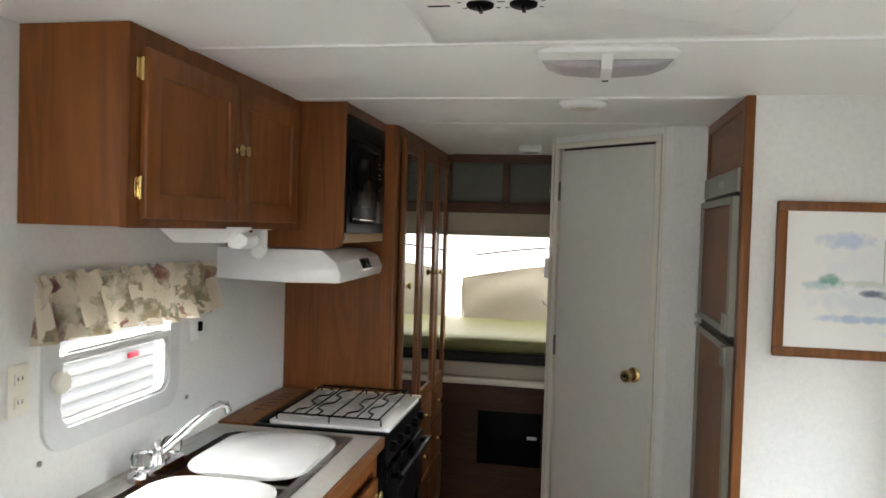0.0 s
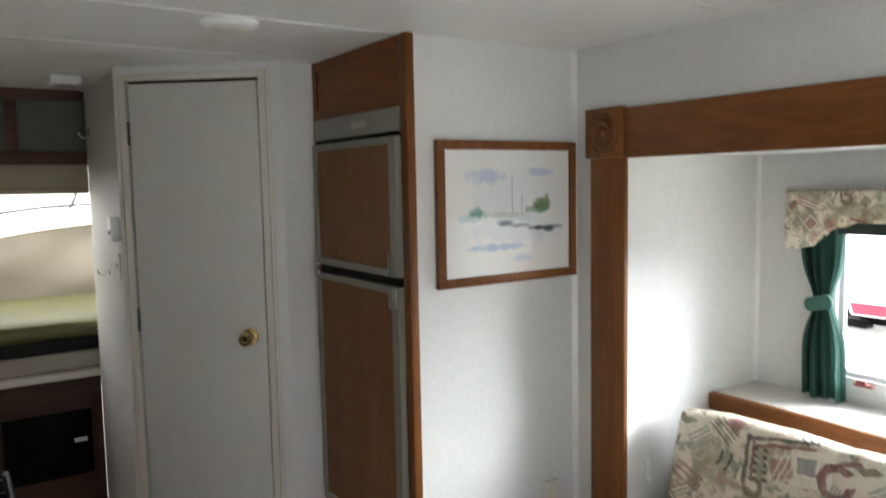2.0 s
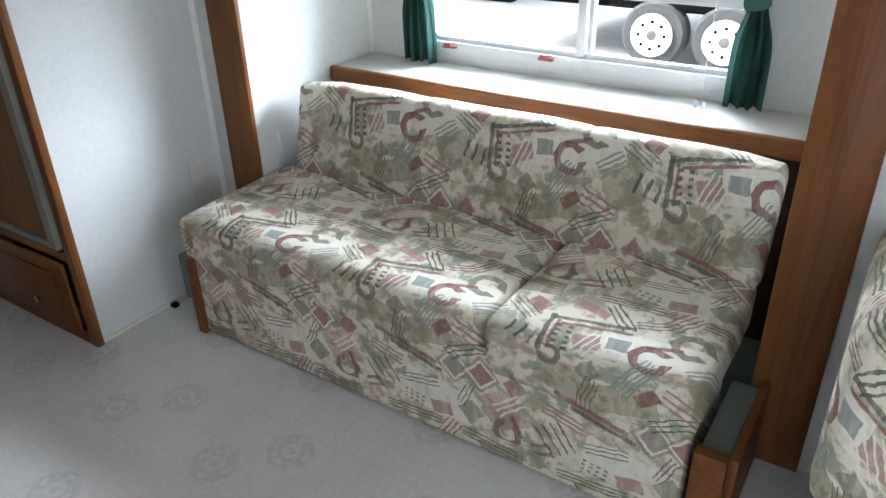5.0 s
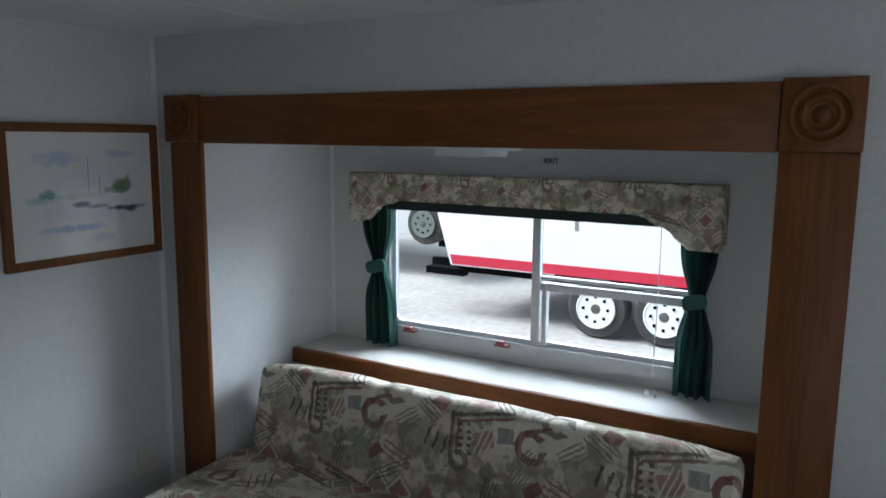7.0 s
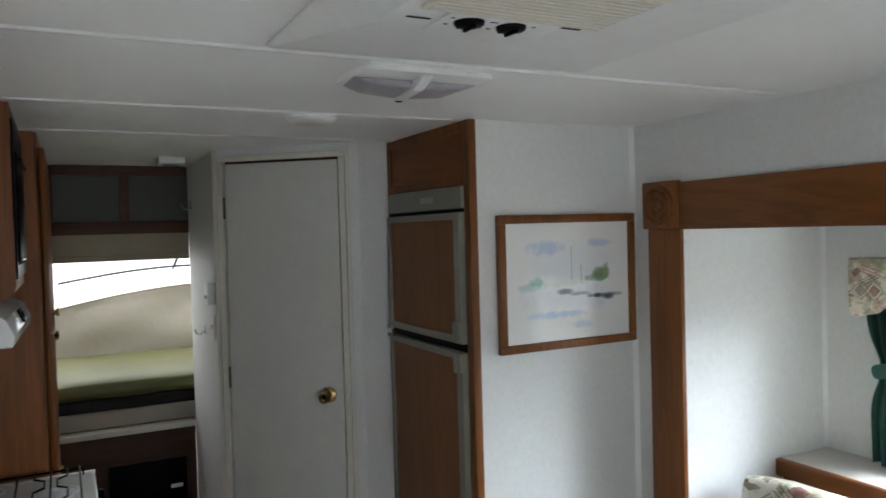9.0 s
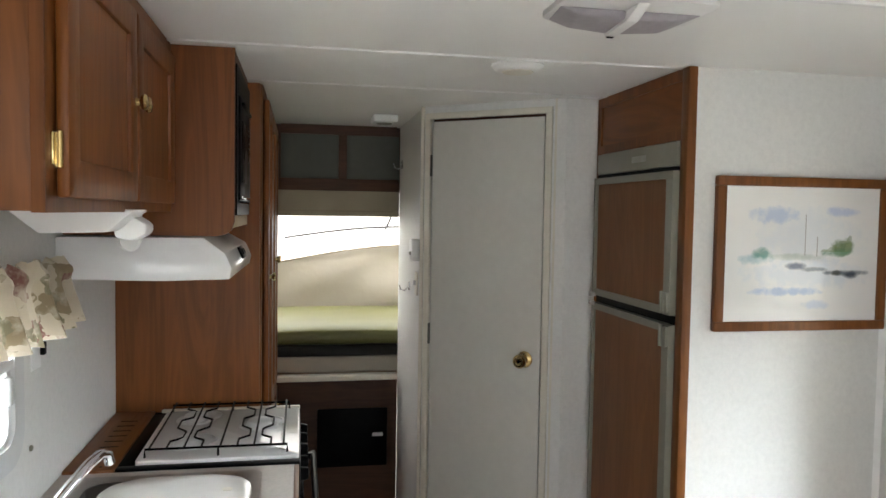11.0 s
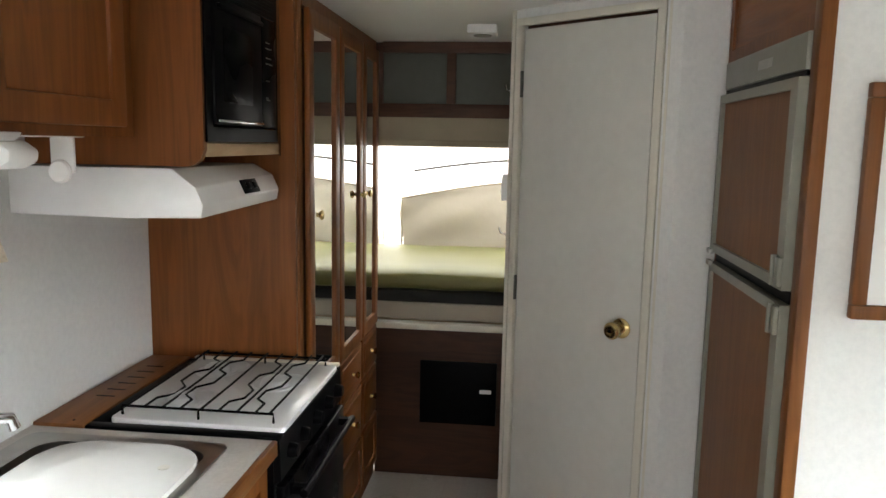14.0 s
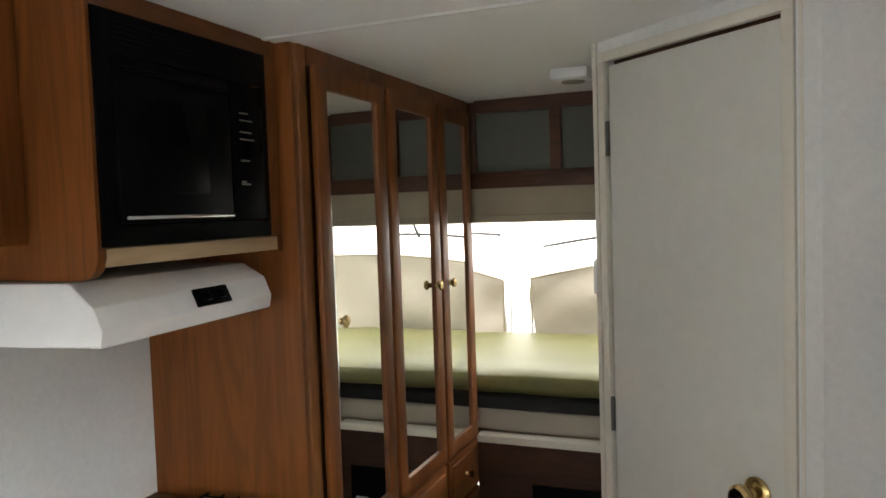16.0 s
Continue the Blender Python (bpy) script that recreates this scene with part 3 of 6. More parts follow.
for y in (1.73, 2.41, 2.96):
    structure("ceiling_batten", prism([(y - 0.012, H), (y - 0.007, H - 0.004), (y + 0.007, H - 0.004), (y + 0.012, H)], "x", 0.0, 2.34), M_WHITE, "thin white batten over a ceiling seam", "trim")

# side walls with their openings
KW = (1.605, 2.115, 1.042, 1.39)     # kitchen window: y0, y1, z0, z1
ED = (-0.55, 0.05, 0.0, 1.85)      # assumed entry doorway, out of view, opened for fill light
wl = boxes((-0.05, 0, -2.45, ED[0], 0, H), (-0.05, 0, ED[0], ED[1], ED[3], H), (-0.05, 0, ED[1], KW[0], 0, H),
           (-0.05, 0, KW[0], KW[1], 0, KW[2]), (-0.05, 0, KW[0], KW[1], KW[3], H), (-0.05, 0, KW[1], 4.15, 0, H))
structure("wall_west", wl, M_WALL, "white embossed wallpaper wall behind the kitchen", "wall")
OP = (0.326, 2.14, 1.614)          # slide-out opening: y0, y1, top
wr = boxes((X_R, X_R + 0.05, -2.45, OP[0], 0, H), (X_R, X_R + 0.05, OP[0], OP[1], OP[2], H), (X_R, X_R + 0.05, OP[1], 4.2, 0, H))
structure("wall_east", wr, M_WALL, "white embossed wallpaper wall round the slide-out opening", "wall")
structure("wall_picture", B(1.70, X_R, 2.38, 2.42, 0, H), M_WALL, "white embossed wallpaper wall beside the refrigerator", "wall")
structure("corner_trim", prism([(2.336, 2.380), (2.35, 2.366), (2.35, 2.38)], "z", 0, H), M_WHITE, "narrow white cove strip in the wall corner", "trim")
# Unseen front wall; its window opening is made up to admit fill light.
FW = (0.45, 1.9, 0.95, 1.6)
structure("wall_front", boxes((0, X_R, -2.45, -2.40, 0, FW[2]), (0, X_R, -2.45, -2.40, FW[3], H), (0, FW[0], -2.45, -2.40, FW[2], FW[3]), (FW[1], X_R, -2.45, -2.40, FW[2], FW[3])), M_WALL, "white wall out of view with an assumed opening for fill light", "wall")

# bathroom: side wall, diagonal front with its door, short return beside the refrigerator
DIAG = Matrix.Translation((1.109, 3.385, 0)) @ Matrix.Rotation(math.atan2(-0.318, 0.384), 4, "Z")
DW = 0.4986
structure("wall_bath_side", B(1.088, 1.125, 3.425, 4.15, 0, H), M_WALL, "white wallpaper partition beside the bunk passage", "wall")
bd = boxes((-0.030, 0.0, 0, 0.035, 0, H), (DW, DW + 0.03, 0, 0.035, 0, H), (0, DW, 0, 0.035, 1.945, H))
structure("wall_bath_front", turned(bd, DIAG), M_WALL, "white wallpaper partition set at an angle round the bathroom door", "wall")
structure("wall_bath_return", prism([(1.512, 3.045), (1.55, 3.012), (1.674, 3.021), (1.674, 3.06), (1.56, 3.055)], "z", 0, H), M_WALL, "narrow white partition strip beside the refrigerator", "wall")
structure("partition_seam", turned(B(DW + 0.034, DW + 0.042, -0.006, 0.004, 0, H), DIAG), M_CREAMTRIM, "thin batten on the partition seam", "trim")
structure("corner_post", turned(B(-0.038, -0.024, -0.006, 0.03, 0, H), DIAG), M_CREAMTRIM, "cream batten on the partition corner", "trim")
structure("wall_bath_back", B(1.11, X_R, 4.15, 4.2, 0, H), M_WALL, "plain wall closing the bathroom", "wall")

door = thing("door_1", tuple(DIAG @ Vector((DW / 2, 0.01, 0.03))), "closed off-white flush bathroom door with brass knob", "door", kind="structure")
part("door_leaf", turned(B(0.010, DW - 0.010, 0.004, 0.03, 0.035, 1.918, 0.002), DIAG), M_DOORSKIN, door)
# The dark ply colour puts the shade of the door gap into the stop.
part("door_stop", turned(boxes((0.0, 0.012, 0.031, 0.04, 0.035, 1.944), (DW - 0.014, DW, 0.031, 0.04, 0.035, 1.944), (0.012, DW - 0.014, 0.031, 0.04, 1.912, 1.944)), DIAG), M_DARKPLY, door, "door stop coloured dark brown for the shade in the gap")
part("door_casing", turned(boxes((-0.018, 0.004, -0.008, 0.012, 0, 1.95), (DW - 0.002, DW + 0.024, -0.008, 0.012, 0, 1.95), (-0.018, DW + 0.024, -0.009, 0.012, 1.928, 1.952), r=0.002), DIAG), M_CREAMTRIM, door, "cream door casing")
for z in (1.70, 1.02):
    part("hinge", turned(join(B(0.003, 0.010, 0.0, 0.004, z, z + 0.085), cyl((0.006, -0.003, z), (0.006, -0.003, z + 0.085), 0.0035, n=10)), DIAG), M_HINGE, door, "small steel butt hinge")
kx = DW - 0.07
knob = part("door_knob", turned(lathe([(0.0, 0.0), (0.031, 0.0), (0.031, 0.004), (0.026, 0.009), (0.013, 0.012), (0.011, 0.03), (0.020, 0.036), (0.026, 0.046), (0.026, 0.056), (0.020, 0.063), (0.010, 0.064), (0.0, 0.061)], (kx, 0.002, 1.0), "-Y"), DIAG), M_BRASS, door, "round polished brass knob")
part("key_hole", turned(lathe([(0.0, 0.0), (0.008, 0.0), (0.007, 0.003), (0, 0.003)], (kx, -0.058, 1.0), "-Y"), DIAG), M_BLACK, knob)

# slide-out box
SX = 3.07
SW = (0.60, 1.87, 0.835, 1.40)     # slide window: y0, y1, z0, z1
structure("slide_floor", B(2.40, SX + 0.05, 0.30, 2.18, 0.02, 0.06), M_GREYGREEN, "grey-green carpeted slide-out floor", "floor")
structure("slide_ceiling", B(2.40, SX + 0.05, 0.28, 2.2, 1.625, 1.66), M_CEIL, "white slide-out ceiling", "ceiling")
structure("slide_wall_far", B(2.402, SX, 2.155, 2.2, 0.06, 1.625), M_WALL, "white wallpaper side wall of the slide-out", "wall")
structure("slide_wall_near", B(2.40, SX, 0.265, 0.30, 0.06, 1.625), M_WALL, "white wallpaper side wall of the slide-out", "wall")
structure("slide_wall_window", boxes((SX, SX + 0.04, 0.265, 2.2, 0.06, SW[2]), (SX, SX + 0.04, 0.265, 2.2, SW[3], 1.625), (SX, SX + 0.04, 0.265, SW[0], SW[2], SW[3]), (SX, SX + 0.04, SW[1], 2.2, SW[2], SW[3])), M_WALL, "white wallpaper window wall of the slide-out", "wall")
structure("slide_corner_trim", prism([(SX, 2.155), (SX - 0.012, 2.155), (SX, 2.143)], "z", 0.776, 1.625), M_WHITE, "thin white corner strip", "trim")

# oak casing round the slide-out opening
casing = thing("slide_casing", (2.34, 1.23, 0), "brown oak casing with round corner rosettes round the slide-out", "trim", kind="structure")
part("jamb", B(2.332, X_R, 2.139, 2.288, 0, 1.614, 0.003), M_TRIM_Z, casing)
part("jamb", B(2.332, X_R, 0.166, 0.326, 0, 1.614, 0.003), M_TRIM_Z, casing)
part("head", B(2.332, X_R, 0.329, 2.143, 1.612, 1.768, 0.003), M_TRIM_Y, casing)
for y0, y1 in ((0.163, 0.327), (2.144, 2.303)):
    cy, cz = (y0 + y1) / 2, 1.694
    blk = part("rosette_block", B(2.322, X_R, y0, y1, 1.615, 1.774, 0.004), M_TRIM_Z, casing)
    rings = [(0.067, 0.0), (0.067, 0.008), (0.063, 0.013), (0.057, 0.013), (0.053, 0.004), (0.050, 0.002), (0.046, 0.004), (0.042, 0.011), (0.036, 0.013), (0.030, 0.009), (0.027, 0.003), (0.021, 0.002), (0.017, 0.008), (0.010, 0.013), (0.0, 0.014)]
    part("rosette", lathe(rings, (2.322, cy, cz), "-X", 36), M_TRIM_Z, blk)

# ---- window of the slide-out, with valance, curtains and ledge ----
win = thing("window_1", (SX, 1.235, SW[2]), "white aluminium slider window with rounded corners", "window", kind="structure")

cyw, czw, ww, hw = (SW[0] + SW[1]) / 2, (SW[2] + SW[3]) / 2, SW[1] - SW[0], SW[3] - SW[2]
fr = part("window_frame", ring_prism(round_rect(ww + 0.05, hw + 0.05, 0.07, 6, cyw, czw), round_rect(ww - 0.05, hw - 0.05, 0.045, 6, cyw, czw), "x", SX - 0.018, SX + 0.03), M_ALU, win)
part("window_frame_inner", ring_prism(round_rect(ww - 0.046, hw - 0.046, 0.047, 6, cyw, czw), round_rect(ww - 0.085, hw - 0.085, 0.03, 6, cyw, czw), "x", SX + 0.004, SX + 0.026), M_ALU, fr)
part("mullion", B(SX - 0.01, SX + 0.022, 1.180, 1.212, SW[2] + 0.03, SW[3] - 0.03, 0.003), M_ALU, win)
part("mullion_strip", B(SX - 0.012, SX + 0.02, 1.150, 1.168, SW[2] + 0.03, 1.10, 0.003), M_ALU, win)
part("sash_rail", B(SX - 0.006, SX + 0.02, SW[0] + 0.04, 1.180, 1.075, 1.105, 0.003), M_ALU, win)
part("sash_rail", B(SX - 0.002, SX + 0.02, SW[0] + 0.04, 1.180, 1.118, 1.130, 0.003), M_ALU, win)
for y0, y1, z0, z1 in ((1.212, SW[1] - 0.035, SW[2] + 0.035, SW[3] - 0.035), (SW[0] + 0.035, 1.180, 1.105, SW[3] - 0.035), (SW[0] + 0.035, 1.180, SW[2] + 0.035, 1.075)):
    g = part("pane", B(SX + 0.010, SX + 0.014, y0, y1, z0, z1), M_GLASS, win)
    g.visible_shadow = False
for y in (1.74, 1.32):
    lt = part("latch", join(B(SX - 0.036, SX - 0.016, y - 0.030, y + 0.030, SW[2] + 0.006, SW[2] + 0.018, 0.003), B(SX - 0.040, SX - 0.02, y - 0.010, y + 0.020, SW[2] + 0.016, SW[2] + 0.030, 0.003)), M_LATCH, win, "dull red exit window latch")

structure("window_ledge", B(2.815, SX, 0.302, 2.153, 0.735, 0.775, 0.004), M_LEDGE, "pale carpeted ledge under the slide-out window", "ledge")
structure("ledge_nosing", B(2.785, 2.815, 0.302, 2.153, 0.715, 0.778, 0.008), M_OAK_Y, "rounded oak nosing along the window ledge", "trim")
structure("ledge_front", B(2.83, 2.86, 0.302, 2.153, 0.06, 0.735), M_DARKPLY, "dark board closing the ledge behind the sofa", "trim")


def valance_box():
    v = thing("valance", (2.99, 1.255, 1.29), "padded tapestry valance with dropped ends over the window", "valance")
    z1, zm, zl, zr = 1.498, 1.392, 1.292, 1.285
    y0, y1 = 0.528, 1.977
    out = [(y0, zr), (y0 + 0.11, zr + 0.002), (y0 + 0.14, 1.335), (y0 + 0.175, 1.345), (y0 + 0.205, 1.372), (y0 + 0.245, 1.385), (y0 + 0.29, zm),
           (y1 - 0.23, zm), (y1 - 0.19, 1.385), (y1 - 0.16, 1.365), (y1 - 0.12, 1.35), (y1 - 0.10, 1.31), (y1 - 0.02, zl), (y1, zl + 0.01), (y1, z1), (y0, z1)]
    clothed(part("valance_face", prism(out, "x", 2.945, 2.985, 0.014), M_TAPESTRY, v), 1.30, 4.47, 1.0, 1.75)
    clothed(part("valance_return", B(2.985, SX - 0.002, y0 + 0.003, y0 + 0.02, 1.30, z1 - 0.003, 0.003), M_TAPESTRY, v), 1.30, 4.47, 1.0, 1.75)
    clothed(part("valance_return", B(2.985, SX - 0.002, y1 - 0.02, y1 - 0.003, 1.30, z1 - 0.003, 0.003), M_TAPESTRY, v), 1.30, 4.47, 1.0, 1.75)
    part("valance_top", B(2.985, SX - 0.002, y0 + 0.02, y1 - 0.02, z1 - 0.018, z1 - 0.004), M_DARKPLY, v)
    return v


valance_box()


def wavy_cloth(y0, y1, z0, z1, x, folds, deep, pinch_z=None, pinch=0.45, lean=0.0, n=48, rows=22, seed=1):
    """Hanging cloth with folds, gathered at a tie."""
    rnd = random.Random(seed)
    ph = [rnd.uniform(0, 6.28) for _ in range(4)]
    bm = bmesh.new()
    grid = []
    yc = (y0 + y1) / 2
    for j in range(rows + 1):
        z = z1 + (z0 - z1) * j / rows
        w = 1.0
        if pinch_z is not None:
            w = 1 - (1 - pinch) * math.exp(-((z - pinch_z) / 0.09) ** 2)
        row = []
        for i in range(n + 1):
            s = i / n
            y = yc + (s - 0.5) * (y1 - y0) * w + lean * (z1 - z)
            dx = deep * w ** 0.5 * (math.sin(2 * math.pi * folds * s + ph[0] + 0.5 * math.sin(9 * z + ph[1])) + 0.35 * math.sin(2 * math.pi * folds * 2.3 * s + ph[2]))
            row.append(bm.verts.new((x + dx, y + 0.3 * dx, z + 0.004 * math.sin(11 * s + ph[3]) * (j == rows))))
        grid.append(row)
    for a, b in zip(grid, grid[1:]):
        for i in range(n):
            bm.faces.new((a[i], a[i + 1], b[i + 1], b[i]))
    ext = bmesh.ops.solidify(bm, geom=bm.faces[:], thickness=0.002)
    return bm


for y0, y1, seed, lean in ((1.80, 1.945, 3, -0.03), (0.545, 0.665, 5, 0.0)):
    cu = thing("curtain", (3.0, (y0 + y1) / 2, 0.785), "dark green cloth curtain gathered with a tieback", "curtain", "slide-out window curtains")
    part("curtain_cloth", wavy_cloth(y0, y1, 0.785, 1.40, 3.005, 3.5, 0.019, 1.12, 0.42, lean, seed=seed), M_GREENCLOTH, cu)
    part("tieback", turned(prism(round_rect((y1 - y0) * 0.66, 0.05, 0.02, 4), "x", -0.006, 0.006, 0.003), Matrix.Translation((2.977, (y0 + y1) / 2 + lean * 0.28, 1.115)) @ Matrix.Rotation(radians(-14), 4, "X")), M_GREENCLOTH, cu)
structure("curtain_header", B(2.99, 3.05, 0.60, 1.90, 1.352, 1.40), M_DARKGREEN, "dark green blind rolled up under the valance", "blind")

# EXIT lettering over the window
def letters(name, text, size, facing, mat):
    cu = bpy.data.curves.new(name, "FONT")
    cu.body, cu.size, cu.extrude, cu.align_x = text, size, 0.0006, "CENTER"
    ob = new(name, cu)
    dg = bpy.context.evaluated_depsgraph_get()
    me = bpy.data.meshes.new_from_object(ob.evaluated_get(dg))
    bpy.data.objects.remove(ob)
    me.materials.append(mat)
    ob = new(name, me)
    ob.matrix_world = facing
    return ob


sign = letters("exit_lettering", "EXIT", 0.028, Matrix.Translation((SX - 0.002, 1.15, 1.548)) @ Matrix.Rotation(radians(-90), 4, "Z") @ Matrix.Rotation(radians(90), 4, "X"), M_BLACK)
tagged(sign, "small dark EXIT lettering on the wall over the window", "sign")

# ---- sofa ----
def cushion(x0, x1, y0, y1, z0, z1, r, puff=0.012, seams=()):
    """A stuffed cushion with rounded edges and a slightly domed face."""
    bm = B(x0, x1, y0, y1, z0, z1)
    bmesh.ops.subdivide_edges(bm, edges=bm.edges[:], cuts=13, use_grid_fill=True)
    for s in seams:
        for k in (-0.02, -0.008, 0.0, 0.008, 0.02):
            bmesh.ops.bisect_plane(bm, geom=bm.verts[:] + bm.edges[:] + bm.faces[:], plane_co=(0, s + k, 0), plane_no=(0, 1, 0))
    c = Vector(((x0 + x1) / 2, (y0 + y1) / 2, (z0 + z1) / 2))
    hx, hy, hz = (x1 - x0) / 2, (y1 - y0) / 2, (z1 - z0) / 2
    for v in bm.verts:
        p = v.co - c
        q = Vector((max(-hx + r, min(hx - r, p.x)), max(-hy + r, min(hy - r, p.y)), max(-hz + r, min(hz - r, p.z))))
        d = p - q
        if d.length > 1e-6:
            d = d.normalized() * r
        p = q + d
        f = (1 - (p.x / hx) ** 2) * (1 - (p.y / hy) ** 2)
        p.z += puff * f * (1 if p.z > 0 else -0.3)
        p.x += puff * 0.5 * (1 - (p.y / hy) ** 2) * (1 - (p.z / hz) ** 2) * (1 if p.x > 0 else -1)
        for s in seams:
            g = max(0.0, 1 - abs(c.y + p.y - s) / 0.02)
            p.x *= 1 - 0.07 * g
            p.z *= 1 - 0.02 * g
        w = Vector((c.x + p.x, c.y + p.y, c.z + p.z))
        v.co = w + Vector((0.004 * noise.noise(w * 7), 0.002 * noise.noise(w * 9), 0.006 * noise.noise(w * 6) + 0.003 * noise.noise(w * 17)))
    return bm


sofa = thing("sofa", (2.2, 1.25, 0), "three-seat sofa bed in cream tapestry with olive and rose motifs", "sofa")
SY0, SY1 = 0.378, 2.11
clothed(part("seat_cushion", cushion(1.925, 2.52, 0.943, SY1 + 0.03, 0.30, 0.475, 0.042, 0.014), M_TAPESTRY, sofa), 1.639, 2.465)
clothed(part("seat_cushion", cushion(1.925, 2.52, SY0, 0.941, 0.30, 0.475, 0.042, 0.014), M_TAPESTRY, sofa), 0.502, 2.465)
back = cushion(-0.085, 0.085, SY0, 2.07, -0.19, 0.19, 0.05, 0.006, (0.938, 1.541))
clothed(part("backrest", turned(back, Matrix.Translation((2.545, 0, 0.605)) @ Matrix.Rotation(radians(13), 4, "Y")), M_TAPESTRY, sofa), 1.519, 2.70, 0.84)
clothed(part("skirt", join(B(1.945, 2.02, SY0 + 0.01, SY1 - 0.01, 0.012, 0.36, 0.012), B(2.02, 2.33, SY0 + 0.02, SY1 - 0.03, 0.05, 0.33)), M_TAPESTRY, sofa), 1.639, 2.465)
part("side_panel", B(1.932, 2.40, SY1 - 0.009, SY1 + 0.024, 0.0, 0.30, 0.004), M_OAK_X, sofa, "oak end panel")
ep = part("side_panel", boxes((1.945, 1.985, 0.297, SY0 - 0.004, 0.0, 0.288), (1.985, 2.325, 0.276, 0.299, 0.0, 0.270), r=0.004), M_OAK_X, sofa, "oak end panel")
part("felt_pad", B(1.986, 2.325, 0.300, SY0 - 0.006, 0.0, 0.245, 0.003), M_GREYGREEN, ep, "grey-green felt pad")
structure("slide_kick", B(2.405, 2.43, 2.10, 2.17, 0.0, 0.28), M_GREYGREEN, "grey-green strip beside the sofa end", "trim")
solid("slide_track", B(2.07, 2.345, 2.15, 2.37, 0.001, 0.19, 0.004), M_GREYGREEN, (2.18, 2.25, 0.001), "grey-green metal slide-out track cover by the floor", "track cover")

solid("wall_clip", join(B(2.46, 2.475, 2.148, 2.1545, 0.52, 0.60, 0.002), B(2.462, 2.473, 2.141, 2.148, 0.525, 0.54, 0.002)), M_WHITE, (2.467, 2.15, 0.56), "small white plastic clip on the wall above the sofa end", "clip")

# dinette bench beyond the casing
bench = thing("dinette_bench", (2.05, -0.25, 0), "dinette bench with tapestry cushions beside the casing", "bench")
part("bench_base", B(1.80, 2.33, -0.72, 0.10, 0.0, 0.36, 0.004), M_OAK_X, bench)
clothed(part("bench_cushion", cushion(1.79, 2.33, -0.74, -0.06, 0.36, 0.48, 0.045), M_TAPESTRY, bench), 2.0, 0.6, across="x")
clothed(part("bench_back", cushion(1.80, 2.33, -0.06, 0.135, 0.362, 0.82, 0.06, 0.0), M_TAPESTRY, bench), 2.0, 0.55, across="x")

# ---- picture ----
def watercolour():
    m, t, p = material("watercolour_sheet", 0.7)
    c = t.nodes.new("ShaderNodeTexCoord").outputs["Object"]
    xyz = t.nodes.new("ShaderNodeSeparateXYZ")
    t.links.new(c, xyz.inputs[0])
    x, z = xyz.outputs[0], xyz.outputs[2]

    def blob(cx, cz, rx, rz, wob=0.55, sc=34.0):
        n = noise_tex(t, c, sc, 4, 0.6)
        a = calc(t, "DIVIDE", calc(t, "SUBTRACT", x, cx), rx)
        b = calc(t, "DIVIDE", calc(t, "SUBTRACT", z, cz), rz)
        d = calc(t, "ADD", calc(t, "ADD", calc(t, "MULTIPLY", a, a), calc(t, "MULTIPLY", b, b)), calc(t, "MULTIPLY", calc(t, "SUBTRACT", n, 0.5), wob * 4))
        return ramp(t, d, (0.15, (1, 1, 1)), (1.35, (0, 0, 0)))

    col = mix(t, 0.0, (0.80, 0.80, 0.78), (0.80, 0.80, 0.78))
    for (cx, cz, rx, rz, tint, k) in ((0.02, 0.05, 0.20, 0.10, (0.66, 0.71, 0.77), 0.5), (-0.09, 0.115, 0.09, 0.028, (0.42, 0.52, 0.70), 0.7), (0.13, 0.125, 0.06, 0.018, (0.44, 0.53, 0.72), 0.7),
                                      (0.02, -0.06, 0.22, 0.05, (0.55, 0.64, 0.74), 0.5), (-0.05, -0.11, 0.13, 0.014, (0.30, 0.44, 0.66), 0.7), (0.05, -0.15, 0.05, 0.016, (0.45, 0.56, 0.74), 0.5), (-0.15, -0.015, 0.06, 0.018, (0.32, 0.50, 0.54), 0.7),
                                      (-0.13, 0.0, 0.035, 0.020, (0.10, 0.30, 0.25), 0.8), (-0.02, -0.008, 0.10, 0.012, (0.45, 0.52, 0.44), 0.6), (0.135, 0.02, 0.045, 0.030, (0.12, 0.20, 0.07), 0.85), (0.115, 0.005, 0.06, 0.014, (0.13, 0.28, 0.16), 0.8),
                                      (0.15, -0.055, 0.085, 0.010, (0.06, 0.09, 0.12), 0.9), (0.04, -0.045, 0.05, 0.008, (0.20, 0.24, 0.26), 0.8)):
        col = mix(t, calc(t, "MULTIPLY", blob(cx, cz, rx, rz), k), col, tint)
    for cx, cz, rx, rz, tint in ((-0.02, -0.035, 0.040, 0.013, (0.10, 0.13, 0.20)), (0.165, -0.062, 0.030, 0.012, (0.02, 0.03, 0.05)), (0.115, -0.055, 0.020, 0.010, (0.05, 0.06, 0.05))):
        col = mix(t, calc(t, "MULTIPLY", blob(cx, cz, rx, rz, 0.2, 60.0), 0.9), col, tint)
    hill = calc(t, "MULTIPLY", calc(t, "LESS_THAN", z, calc(t, "ADD", 0.055, calc(t, "ADD", calc(t, "MULTIPLY", calc(t, "SUBTRACT", x, 0.16), 0.5), calc(t, "MULTIPLY", calc(t, "SUBTRACT", noise_tex(t, c, 45.0, 3), 0.5), 0.05)))), calc(t, "MULTIPLY", calc(t, "GREATER_THAN", z, 0.008), calc(t, "MULTIPLY", calc(t, "GREATER_THAN", x, 0.06), calc(t, "LESS_THAN", x, 0.165))))
